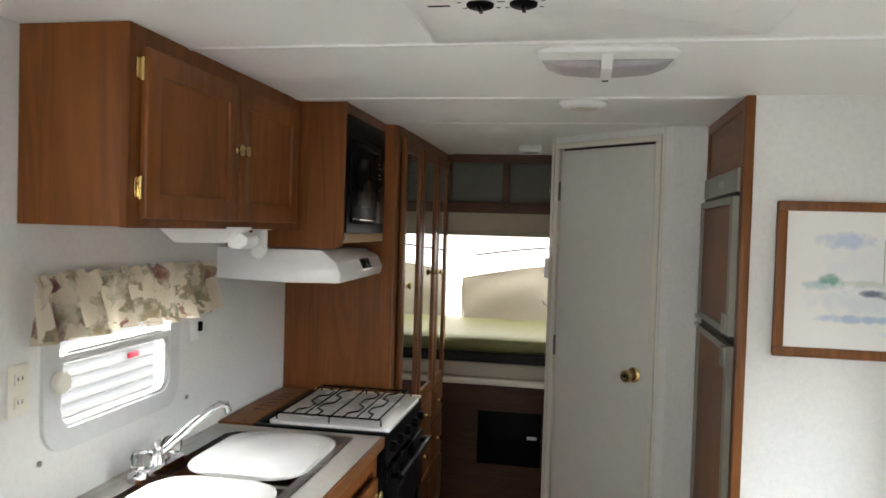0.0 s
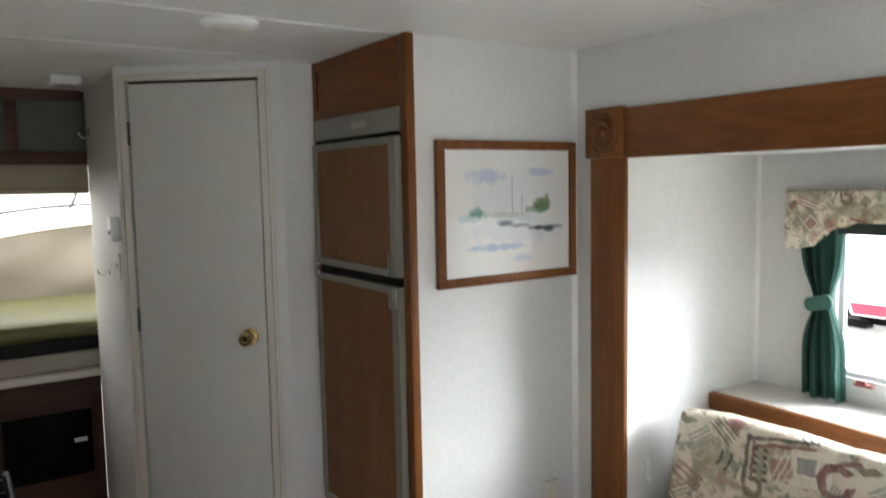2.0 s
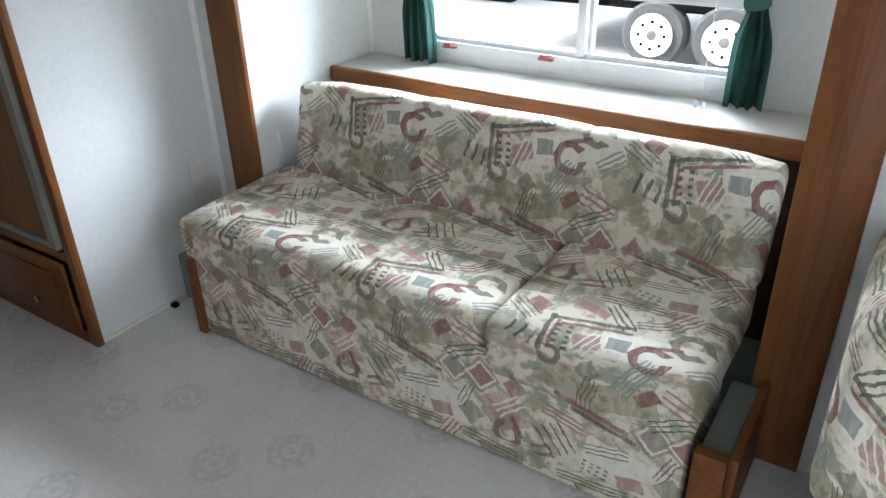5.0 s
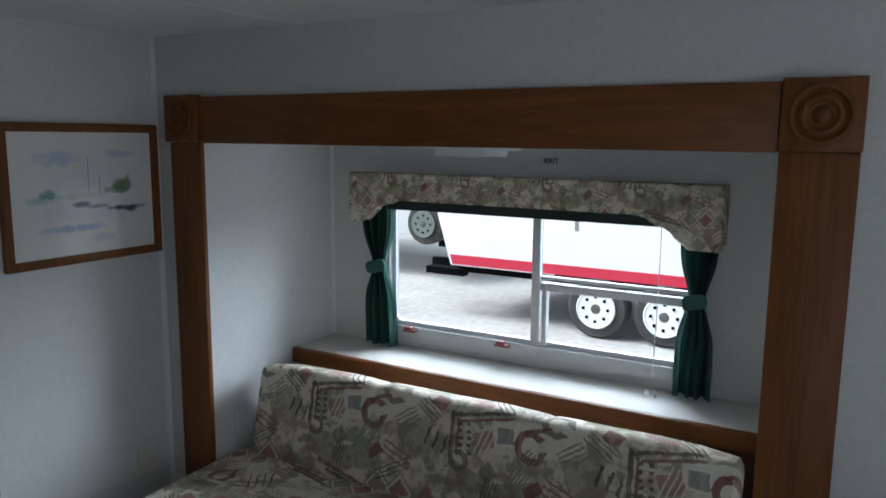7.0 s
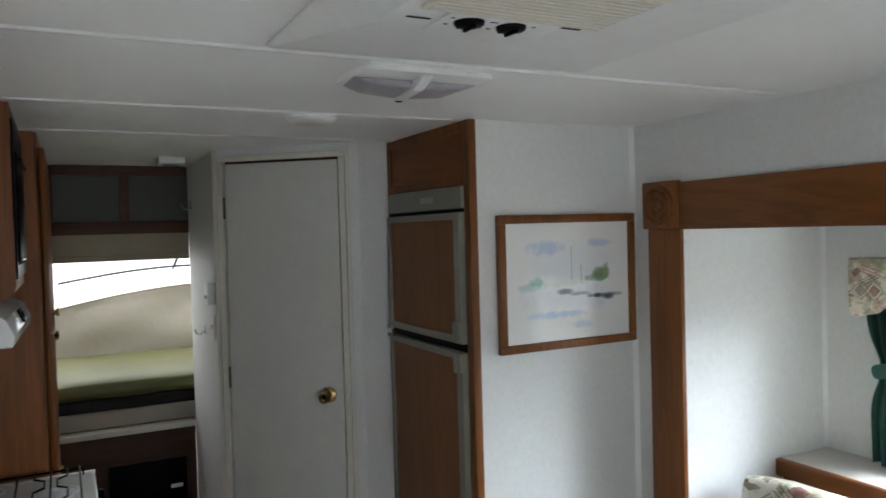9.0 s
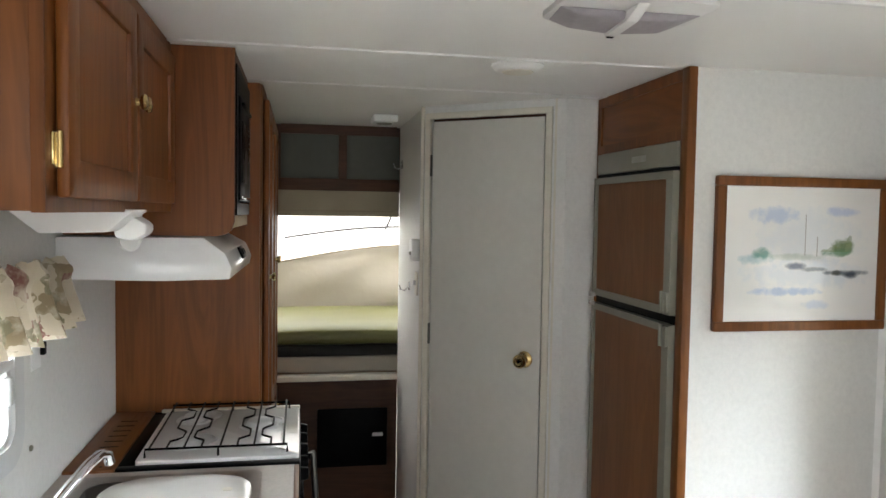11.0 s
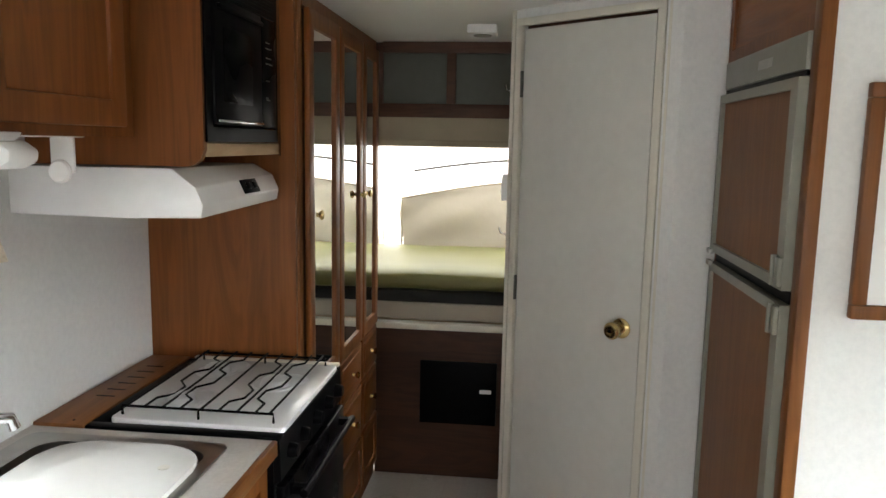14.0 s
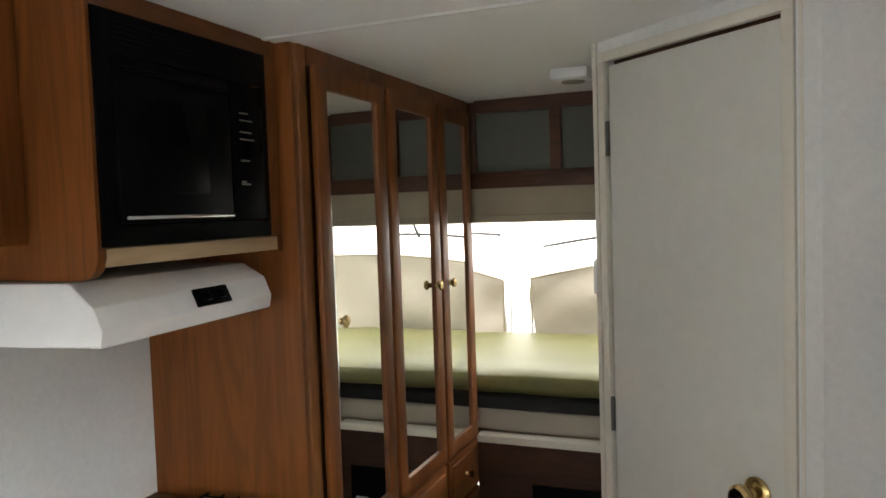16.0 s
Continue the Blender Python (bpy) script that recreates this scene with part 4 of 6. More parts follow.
    col = mix(t, calc(t, "MULTIPLY", calc(t, "MULTIPLY", hill, noise_tex(t, c, 30.0, 3)), 0.95), col, ramp(t, noise_tex(t, c, 40.0, 3), (0.4, (0.10, 0.17, 0.05)), (0.6, (0.24, 0.30, 0.12))))
    t.links.new(col, p.inputs["Base Color"])
    p.inputs["Coat Weight"].default_value = 1.0
    p.inputs["Coat Roughness"].default_value = 0.03
    return m


pic = thing("framed_picture", (2.0525, 2.372, 1.4475), "framed watercolour of a sailing harbour in an oak frame", "picture")
M_WATER = watercolour()
pf = bmesh.new()
for (x0, x1, z0, z1) in ((1.77, 2.335, 1.645, 1.673), (1.77, 2.335, 1.222, 1.250)):
    box(pf, x0, x1, 2.356, 2.378, z0, z1)
for (x0, x1, z0, z1) in ((1.77, 1.798, 1.250, 1.645), (2.307, 2.335, 1.250, 1.645)):
    box(pf, x0, x1, 2.356, 2.378, z0, z1)
bmesh.ops.bevel(pf, geom=pf.edges[:], offset=0.003, segments=2, profile=0.5, affect="EDGES")
part("picture_frame", pf, M_TRIM_Z, pic)
part("picture_sheet", B(1.795, 2.31, 2.366, 2.376, 1.245, 1.65), M_WATER, pic, "watercolour of boats and a shore under glass")
for x, z0, z1 in ((2.06, 1.445, 1.565), (2.10, 1.44, 1.50)):
    part("mast", B(x, x + 0.0025, 2.3652, 2.366, z0, z1), M_STEEL, pic)

# ---- refrigerator and its cabinet ----
FX = 1.675
cab = thing("fridge_cabinet", (2.0, 2.7, 0), "oak cabinet built round the refrigerator", "cabinet")
part("side_stile", B(FX - 0.004, 1.699, 2.362, 2.402, 0, H - 0.002, 0.003), M_TRIM_Z, cab)
part("face_frame", boxes((FX, FX + 0.02, 2.99, 3.02, 0.0, H - 0.002), (FX, FX + 0.02, 2.4035, 2.99, 1.775, 1.805), (FX, FX + 0.02, 2.4035, 2.99, 1.945, H - 0.002), (FX, FX + 0.02, 2.4035, 2.99, 0.335, 0.372), (FX, FX + 0.02, 2.4035, 2.99, 0.0, 0.05)), M_OAK_Z, cab)
part("upper_panel", B(FX + 0.008, FX + 0.02, 2.4035, 2.99, 1.805, 1.945), M_OAK_Y, cab)
part("body", B(FX + 0.12, X_R, 2.425, 3.02, 0.0, H - 0.002), M_DARKPLY, cab)
lp = part("lower_door", join(B(FX - 0.014, FX - 0.001, 2.43, 2.985, 0.055, 0.325, 0.004), B(FX - 0.02, FX - 0.012, 2.51, 2.925, 0.105, 0.275, 0.006)), M_OAK_Y, cab)
part("knob", lathe([(0.006, 0), (0.006, 0.01), (0.012, 0.014), (0.012, 0.02), (0.0, 0.024)], (FX - 0.0195, 2.625, 0.14), "-X", 16), M_BRASS, lp, "small brass knob")

fridge = thing("refrigerator", (1.75, 2.71, 0.375), "two-door trailer refrigerator with brown wood panels and grey-green trim", "refrigerator")
FY0, FY1 = 2.405, 2.988
part("body", B(FX + 0.022, FX + 0.118, FY0, FY1, 0.376, 1.772), M_GREYTRIM, fridge)
part("top_band", B(FX - 0.012, FX + 0.02, FY0, FY1, 1.70, 1.772, 0.004), M_GREYTRIM, fridge)
part("vent_gap", B(FX - 0.008, FX + 0.02, FY0, FY1, 1.688, 1.699), M_BLACK, fridge)
part("badge", B(FX - 0.0135, FX - 0.0122, 2.60, 2.70, 1.725, 1.745), M_STEEL, fridge)
part("vent_gap", B(FX - 0.004, FX + 0.02, FY0, FY1, 1.236, 1.262), M_BLACK, fridge)
for z0, z1, hz, up in ((1.264, 1.686, 1.272, True), (0.392, 1.234, 1.145, False)):
    dr = part("fridge_door", ring_prism([(FY0, z0), (FY1, z0), (FY1, z1), (FY0, z1)], [(FY0 + 0.040, z0 + 0.022), (FY1 - 0.018, z0 + 0.022), (FY1 - 0.018, z1 - 0.022), (FY0 + 0.040, z1 - 0.022)], "x", FX - 0.022, FX + 0.018), M_GREYTRIM, fridge)
    part("door_panel", B(FX - 0.012, FX + 0.016, FY0 + 0.040, FY1 - 0.018, z0 + 0.022, z1 - 0.022), M_LAMINATE, dr, "brown wood-grain door panel")
    ha = hz if z0 > 1.0 else hz + 0.027
    hd = part("handle", boxes((FX - 0.031, FX - 0.0215, FY0 + 0.002, FY0 + 0.026, ha, ha + 0.058), (FX - 0.035, FX - 0.0215, FY0 + 0.033, FY0 + 0.040, ha - 0.003, ha + 0.061), r=0.002), M_GREYTRIM, dr, "grey-green moulded handle")
    part("finger_slot", B(FX - 0.0245, FX - 0.0215, FY0 + 0.0262, FY0 + 0.0328, ha, ha + 0.058), M_BLACK, hd, "dark finger slot")
    part("hinge", B(FX - 0.03, FX - 0.018, FY1 - 0.03, FY1 + 0.006, (z0 - 0.006) if up else (z1 - 0.008), (z0 + 0.008) if up else (z1 + 0.006), 0.002), M_STEEL, dr)
part("base_strip", B(FX - 0.01, FX + 0.02, FY0, FY1, 0.376, 0.389), M_BLACK, fridge)
for z in (1.385, 1.33, 1.19, 1.135):
    solid("screw_cap", lathe([(0.006, 0), (0.006, 0.003), (0.0, 0.005)], (FX, 3.005, z), "-X", 12), M_WHITE, (FX, 3.005, z), "small white screw cap on the fridge cabinet", "screw cap", "fridge screw caps")

# ---- kitchen ----
def panel_door(name, parent, x, y0, y1, z0, z1, mat_frame, mat_panel, thick=0.018, rail=0.055, knob=None, mirror=False, knob_mat=None):
    """A cabinet door that faces +x: mitred frame, sunk panel or mirror, and a knob."""
    fr = ring_prism([(y0, z0), (y1, z0), (y1, z1), (y0, z1)], [(y0 + rail, z0 + rail), (y1 - rail, z0 + rail), (y1 - rail, z1 - rail), (y0 + rail, z1 - rail)], "x", x, x + thick)
    bmesh.ops.bevel(fr, geom=fr.edges[:], offset=0.004, segments=2, profile=0.5, affect="EDGES", clamp_overlap=True)
    d = part(name, fr, mat_frame, parent)
    if mirror:
        part("mirror", B(x + 0.003, x + 0.009, y0 + rail - 0.003, y1 - rail + 0.003, z0 + rail - 0.003, z1 - rail + 0.003), M_MIRROR, d, "clear mirror panel")
    else:
        part("panel", B(x + 0.002, x + 0.010, y0 + rail - 0.003, y1 - rail + 0.003, z0 + rail - 0.003, z1 - rail + 0.003), mat_panel, d)
    if knob:
        part("knob", lathe([(0.0, 0), (0.009, 0), (0.007, 0.004), (0.0065, 0.007), (0.013, 0.010), (0.0165, 0.016), (0.013, 0.021), (0.0, 0.023)], (x + thick, *knob), "X", 18), M_BRASS, d, "small brass knob")
    return d


uc = thing("upper_cabinet", (0.15, 1.97, 1.545), "oak wall cabinet with two panelled doors over the sink", "cabinet")
UX = 0.265
part("end_panel", B(0.001, UX - 0.018, 1.490, 1.505, 1.547, H - 0.001, 0.001), M_OAK_Z, uc)
part("face_frame", boxes((UX - 0.018, UX, 1.490, 1.545, 1.545, H - 0.001), (UX - 0.018, UX, 2.39, 2.462, 1.545, H - 0.001), (UX - 0.018, UX, 1.545, 2.39, 1.545, 1.585), (UX - 0.018, UX, 1.545, 2.39, 1.925, H - 0.001), (UX - 0.018, UX, 1.96, 1.99, 1.585, 1.925)), M_OAK_Z, uc)
part("bottom_panel", B(0.001, UX - 0.018, 1.506, 2.462, 1.552, 1.566), M_OAK_Y, uc)
da = panel_door("cabinet_door", uc, UX + 0.001, 1.530, 1.970, 1.566, 1.935, M_OAK_Z, M_OAK_Z, knob=(1.955, 1.758))
db = panel_door("cabinet_door", uc, UX + 0.001, 1.977, 2.405, 1.566, 1.935, M_OAK_Z, M_OAK_Z, knob=(1.992, 1.758))
for z in (1.86, 1.605):
    part("hinge", join(B(UX - 0.002, UX + 0.004, 1.511, 1.526, z + 0.006, z + 0.05, 0.001), cyl((UX + 0.008, 1.525, z + 0.002), (UX + 0.008, 1.525, z + 0.052), 0.0045, n=12), B(UX + 0.002, UX + 0.008, 1.518, 1.522, z + 0.002, z + 0.05)), M_BRASS, da, "exposed brass hinge")

# microwave nook
MX = 0.425
nook = thing("microwave_nook", (0.2, 2.73, 1.482), "oak nook cabinet with rounded lower corners round the microwave", "cabinet")
side = [(0.001, 1.482), (MX - 0.045, 1.482), (MX - 0.022, 1.487), (MX - 0.008, 1.498), (MX, 1.52), (MX, H - 0.001), (0.001, H - 0.001)]
part("side_panel", prism(side, "y", 2.464, 2.482), M_OAK_Z, nook)
part("side_panel", B(0.001, MX - 0.004, 2.982, 3.0, 1.50, H - 0.001), M_OAK_Z, nook)
part("top_rail", B(MX - 0.02, MX - 0.002, 2.482, 2.982, 1.942, H - 0.001), M_OAK_Y, nook)
part("shelf", B(0.001, MX - 0.003, 2.482, 2.982, 1.504, 1.536, 0.003), M_PALEWOOD, nook, "pale shelf board under the microwave")
part("far_stile", B(MX - 0.02, MX - 0.002, 2.948, 2.982, 1.536, 1.942), M_OAK_Z, nook)
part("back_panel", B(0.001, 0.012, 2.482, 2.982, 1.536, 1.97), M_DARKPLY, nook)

mw = thing("microwave", (0.22, 2.715, 1.538), "black built-in microwave oven with a dark glass door", "microwave")
part("body", B(0.05, MX - 0.03, 2.50, 2.94, 1.545, 1.925), M_BLACK, mw)
part("trim_frame", ring_prism([(2.472, 1.538), (2.946, 1.538), (2.946, 1.94), (2.472, 1.94)], [(2.505, 1.572), (2.93, 1.572), (2.93, 1.868), (2.505, 1.868)], "x", MX + 0.0005, MX + 0.006), M_BLACK, mw)
for i in range(6):
    z = 1.878 + i * 0.009
    part("vent_slat", B(MX + 0.0045, MX + 0.007, 2.51, 2.92, z, z + 0.004), M_BLACK, mw)
md = part("oven_door", B(MX - 0.028, MX + 0.012, 2.508, 2.812, 1.576, 1.864, 0.006), M_BLACK, mw)
part("door_window", B(MX + 0.0125, MX + 0.0145, 2.555, 2.735, 1.63, 1.80, 0.0005), M_BLACKGLASS, md, "dark glass window")
# Chrome strip shaped as the highlight bar along the door's lower edge.
part("door_trim", B(MX + 0.0125, MX + 0.018, 2.515, 2.806, 1.583, 1.590, 0.002), M_CHROME, md, "thin bright strip standing for the highlight low on the door")
part("door_handle", B(MX + 0.0125, MX + 0.022, 2.52, 2.80, 1.836, 1.846, 0.003), M_BLACKGLASS, md)
cp = part("control_panel", B(MX - 0.028, MX + 0.01, 2.816, 2.927, 1.576, 1.864, 0.004), M_BLACKGLASS, mw)
for j, z in enumerate((1.80, 1.785, 1.76, 1.745, 1.70, 1.655, 1.65)):
    part("label_bar", B(MX + 0.0102, MX + 0.0112, 2.842, 2.842 + (0.03, 0.045, 0.04, 0.05, 0.03, 0.015, 0.03)[j], z, z + 0.003), M_GREYTRIM, cp)

# range hood
hood = thing("range_hood", (0.2, 2.73, 1.36), "white enamel range hood with a sloping front", "range hood")
hs = [(0.001, 1.372), (0.24, 1.362), (0.412, 1.366), (0.418, 1.395), (0.40, 1.436), (0.345, 1.478), (0.001, 1.480)]
hb = bmesh.new()
lo = [hb.verts.new((x, 2.40 if x < 0.01 else 2.47, z)) for x, z in hs]
hi = [hb.verts.new((x + (0.022 if x > 0.3 else 0), 2.925, z + (0.012 if 0.36 < x else 0))) for x, z in hs]
hb.faces.new(lo)
hb.faces.new(hi)
for i in range(len(hs)):
    hb.faces.new((lo[i], lo[(i + 1) % 7], hi[(i + 1) % 7], hi[i]))
bmesh.ops.bevel(hb, geom=hb.edges[:], offset=0.004, segments=2, profile=0.5, affect="EDGES", clamp_overlap=True)
part("hood_shell", hb, M_ENAMEL, hood)
sw_m = Matrix.Translation((0.4225, 2.745, 1.425)) @ Matrix.Rotation(radians(-26), 4, "Y")
sp = part("switch_plate", turned(B(-0.003, 0.004, -0.05, 0.05, -0.019, 0.019, 0.002), sw_m), M_BLACK, hood)
for dy in (-0.022, 0.022):
    part("rocker", turned(B(0.004, 0.009, dy - 0.012, dy + 0.012, -0.009, 0.009, 0.002), sw_m), M_BLACKGLASS, sp)

# under-cabinet lamp and towel holder
ul = thing("under_cabinet_lamp", (0.17, 2.0, 1.49), "white plastic lamp fixed under the wall cabinet", "lamp")
part("lamp_body", prism([(0.05, 1.5505), (0.285, 1.5505), (0.235, 1.506), (0.11, 1.502)], "y", 1.94, 2.07, 0.006), M_WHITE, ul)
part("lamp_lens", prism([(0.225, 1.530), (0.262, 1.538), (0.290, 1.520), (0.288, 1.500), (0.262, 1.486), (0.226, 1.492)], "y", 2.02, 2.10, 0.008), M_WHITE, ul, "white swivelling lamp head")
th = thing("paper_towel_holder", (0.2, 2.2, 1.45), "white plastic paper towel holder under the wall cabinet", "towel holder")
part("mount_bar", B(0.17, 0.23, 2.09, 2.33, 1.542, 1.5505, 0.003), M_WHITE, th)
for y, x in ((2.30, 0.20),):
    ar = part("arm", B(x - 0.026, x + 0.026, y - 0.006, y + 0.006, 1.470, 1.545, 0.006), M_WHITE, th)
    part("roller_end", lathe([(0.020, 0), (0.024, 0.003), (0.024, 0.008), (0.020, 0.012), (0.0, 0.012)], (x, y - 0.006, 1.474), "-Y", 24), M_WHITE, ar)

# counter, sink and faucet
CZ = 0.87
CY0 = 1.0
base = thing("base_cabinet", (0.29, 1.7, 0), "oak base cabinet with panelled doors under the sink", "cabinet")
part("carcass", B(0.001, 0.555, CY0, 2.425, 0.08, CZ - 0.036), M_OAK_Z, base)
part("toe_kick", B(0.001, 0.50, CY0, 2.425, 0.0, 0.08), M_DARKPLY, base)
part("face_frame", boxes((0.555, 0.573, CY0, CY0 + 0.05, 0.08, CZ - 0.036), (0.555, 0.573, 2.38, 2.425, 0.08, CZ - 0.036), (0.555, 0.573, CY0 + 0.05, 2.38, CZ - 0.10, CZ - 0.036), (0.555, 0.573, CY0 + 0.05, 2.38, 0.08, 0.12)), M_OAK_Z, base)
for y0, y1, k in ((1.04, 1.48, 1.45), (1.49, 1.93, 1.52), (1.94, 2.38, 2.35)):
    panel_door("cabinet_door", base, 0.574, y0, y1, 0.11, 0.75, M_OAK_Z, M_OAK_Z, knob=(k, 0.70))
ct = thing("countertop", (0.3, 1.7, CZ - 0.035), "speckled grey-beige laminate countertop with an oak edge", "countertop")
part("slab", boxes((0.001, 0.585, CY0 - 0.01, 1.44, CZ - 0.035, CZ), (0.001, 0.585, 2.37, 2.428, CZ - 0.035, CZ), (0.001, 0.055, 1.44, 2.37, CZ - 0.035, CZ), (0.495, 0.585, 1.44, 2.37, CZ - 0.035, CZ)), M_COUNTER, ct)
part("edge_strip", B(0.585, 0.598, CY0 - 0.01, 2.428, CZ - 0.036, CZ + 0.001, 0.003), M_TRIM_Y, ct, "oak edge strip")
sink = thing("sink", (0.27, 1.9, CZ), "double kitchen sink with steel rim under white covers", "sink")
part("rim", ring_prism(round_rect(0.47, 0.965, 0.03, 5, 0.27, 1.905), round_rect(0.385, 0.88, 0.05, 5, 0.285, 1.905), "z", CZ + 0.0005, CZ + 0.004), M_STEEL, sink, "brushed steel rim")
part("basin", join(B(0.08, 0.485, 1.46, 2.35, CZ - 0.16, CZ - 0.15), B(0.075, 0.08, 1.455, 2.355, CZ - 0.16, CZ - 0.002), B(0.485, 0.49, 1.455, 2.355, CZ - 0.16, CZ - 0.002), B(0.08, 0.485, 1.455, 1.46, CZ - 0.15, CZ - 0.002), B(0.08, 0.485, 2.35, 2.355, CZ - 0.15, CZ - 0.002), B(0.08, 0.485, 1.89, 1.91, CZ - 0.15, CZ - 0.002)), M_STEEL, sink)
for yc in (2.125, 1.672):
    cv = solid("sink_cover", prism(round_rect(0.345, 0.42, 0.095, 7, 0.312, yc), "z", CZ + 0.0045, CZ + 0.016, 0.004), M_SINK, (0.312, yc, CZ + 0.0045), "white rounded sink cover board with a finger hole", "sink cover", "sink covers")
    part("finger_grip", lathe([(0.012, 0), (0.012, 0.0012), (0.008, 0.0016), (0.0, 0.0004)], (0.43, yc + 0.10, CZ + 0.0162), "Z", 20), M_ALMOND, cv, "small round finger grip")

fc = thing("faucet", (0.085, 1.92, CZ + 0.004), "chrome kitchen faucet with two clear knobs", "faucet")
part("base_plate", prism(round_rect(0.055, 0.23, 0.026, 6, 0.085, 1.92), "z", CZ + 0.004, CZ + 0.022, 0.005), M_CHROME, fc)
part("hub", lathe([(0.022, 0), (0.02, 0.02), (0.016, 0.028), (0.018, 0.045), (0.014, 0.06), (0.006, 0.07), (0, 0.071)], (0.085, 1.92, CZ + 0.021), "Z", 24), M_CHROME, fc)
part("spout", tube([(0.085, 1.92, CZ + 0.045), (0.10, 1.95, CZ + 0.065), (0.135, 2.01, CZ + 0.11), (0.165, 2.062, CZ + 0.145), (0.18, 2.09, CZ + 0.156), (0.19, 2.11, CZ + 0.150), (0.194, 2.116, CZ + 0.128)], 0.0115, 14), M_CHROME, fc)
for y in (1.845, 1.995):
    part("knob", lathe([(0.012, 0), (0.012, 0.01), (0.026, 0.014), (0.029, 0.045), (0.023, 0.056), (0.0, 0.057)], (0.085, y, CZ + 0.021), "Z", 8), M_ACRYLIC, fc, "clear acrylic knob")

# range
rg = thing("gas_range", (0.3, 2.71, 0), "black gas range with white enamel top and three burners", "stove")
part("body", B(0.03, 0.585, 2.434, 2.996, 0.0, CZ - 0.02), M_BLACK, rg)
part("top_frame", boxes((0.128, 0.60, 2.436, 2.466, CZ - 0.02, CZ + 0.004), (0.128, 0.60, 2.975, 2.996, CZ - 0.02, CZ + 0.004), (0.128, 0.162, 2.466, 2.975, CZ - 0.02, CZ + 0.004), (0.162, 0.60, 2.466, 2.975, CZ - 0.02, CZ - 0.004), r=0.002), M_BLACK, rg)
top = part("cook_top", prism(round_rect(0.43, 0.50, 0.015, 4, 0.383, 2.722), "z", CZ - 0.003, CZ + 0.012, 0.005), M_ENAMEL, rg, "white enamel cook top")
part("rear_lip", B(0.15, 0.60, 2.975, 2.992, CZ + 0.005, CZ + 0.016, 0.003), M_ALMOND, rg)
for bx_, by_ in ((0.285, 2.60), (0.275, 2.855), (0.475, 2.765)):
    bn = part("burner", lathe([(0.060, 0), (0.057, 0.005), (0.04, 0.002), (0.036, 0.012), (0.034, 0.018), (0.024, 0.024), (0.0, 0.026)], (bx_, by_, CZ + 0.0122), "Z", 28), M_ALU, top)
    part("burner_shield", lathe([(0.05, 0), (0.047, 0.004), (0.04, 0.005), (0.038, 0.001), (0.0, 0.001)], (bx_ + 0.03, by_ + 0.045, CZ + 0.0124), "Z", 24), M_ALU, top)
gz = CZ + 0.036
part("grate_rail", tube([(0.19, 2.495, CZ + 0.014), (0.19, 2.495, gz), (0.565, 2.495, gz), (0.565, 2.495, CZ + 0.014)], 0.0034), M_BLACK, rg)
gr = part("grate", (tube([(0.19, 2.955, CZ + 0.014), (0.19, 2.955, gz), (0.565, 2.955, gz), (0.565, 2.955, CZ + 0.014)], 0.0034)), M_BLACK, rg, "black wire grate")
for x, bend in ((0.20, 0.0), (0.245, 0.03), (0.29, 0.0), (0.335, -0.03), (0.385, 0.0), (0.43, 0.028), (0.475, 0.0), (0.52, -0.028), (0.555, 0.0)):
    if bend:
        pts = [(x, 2.495, gz), (x, 2.56, gz), (x + bend, 2.59, gz), (x + bend, 2.65, gz), (x, 2.69, gz), (x, 2.77, gz), (x + bend, 2.80, gz), (x + bend, 2.87, gz), (x, 2.90, gz), (x, 2.965, gz + 0.004)]
    else:
        pts = [(x, 2.495, gz), (x, 2.70, gz), (x, 2.965, gz + 0.004)]
    part("grate_bar", tube(pts, 0.003, 6), M_BLACK, gr)
for y in (2.495, 2.955):
    part("grate_leg", cyl((0.38, y, CZ + 0.012), (0.38, y, gz), 0.003, n=8), M_BLACK, gr)
part("control_panel", prism([(0.585, CZ - 0.11), (0.602, CZ - 0.10), (0.60, CZ - 0.003), (0.585, CZ - 0.003)], "y", 2.436, 2.994), M_BLACK, rg)
for y in (2.50, 2.60, 2.715, 2.83, 2.93):
    part("control_knob", lathe([(0.019, 0), (0.018, 0.012), (0.015, 0.022), (0.0, 0.023)], (0.602, y, CZ - 0.052), "X", 20), M_BLACK, rg)
od = part("oven_door", B(0.586, 0.612, 2.44, 2.99, 0.22, CZ - 0.115, 0.005), M_BLACKGLASS, rg, "black glass oven door")
part("oven_handle", join(cyl((0.645, 2.47, CZ - 0.145), (0.645, 2.96, CZ - 0.145), 0.010, n=14), B(0.612, 0.645, 2.485, 2.505, CZ - 0.155, CZ - 0.135), B(0.612, 0.645, 2.925, 2.945, CZ - 0.155, CZ - 0.135)), M_BLACK, od)
part("lower_drawer", B(0.586, 0.605, 2.44, 2.99, 0.05, 0.21, 0.004), M_BLACK, rg)
vb = thing("vent_board", (0.065, 2.71, CZ), "oak filler board with vent slots beside the range", "board")
part("board", B(0.002, 0.127, 2.43, 2.998, CZ - 0.02, CZ + 0.008, 0.003), M_TRIM_Y, vb)
for i in range(6):
    y = 2.62 + i * 0.052
    part("vent_slot", B(0.045, 0.095, y, y + 0.006, CZ + 0.0082, CZ + 0.0088), M_BLACK, vb)
part("screw", lathe([(0.004, 0), (0.003, 0.001), (0, 0.001)], (0.09, 2.455, CZ + 0.0081), "Z", 10), M_BLACK, vb)

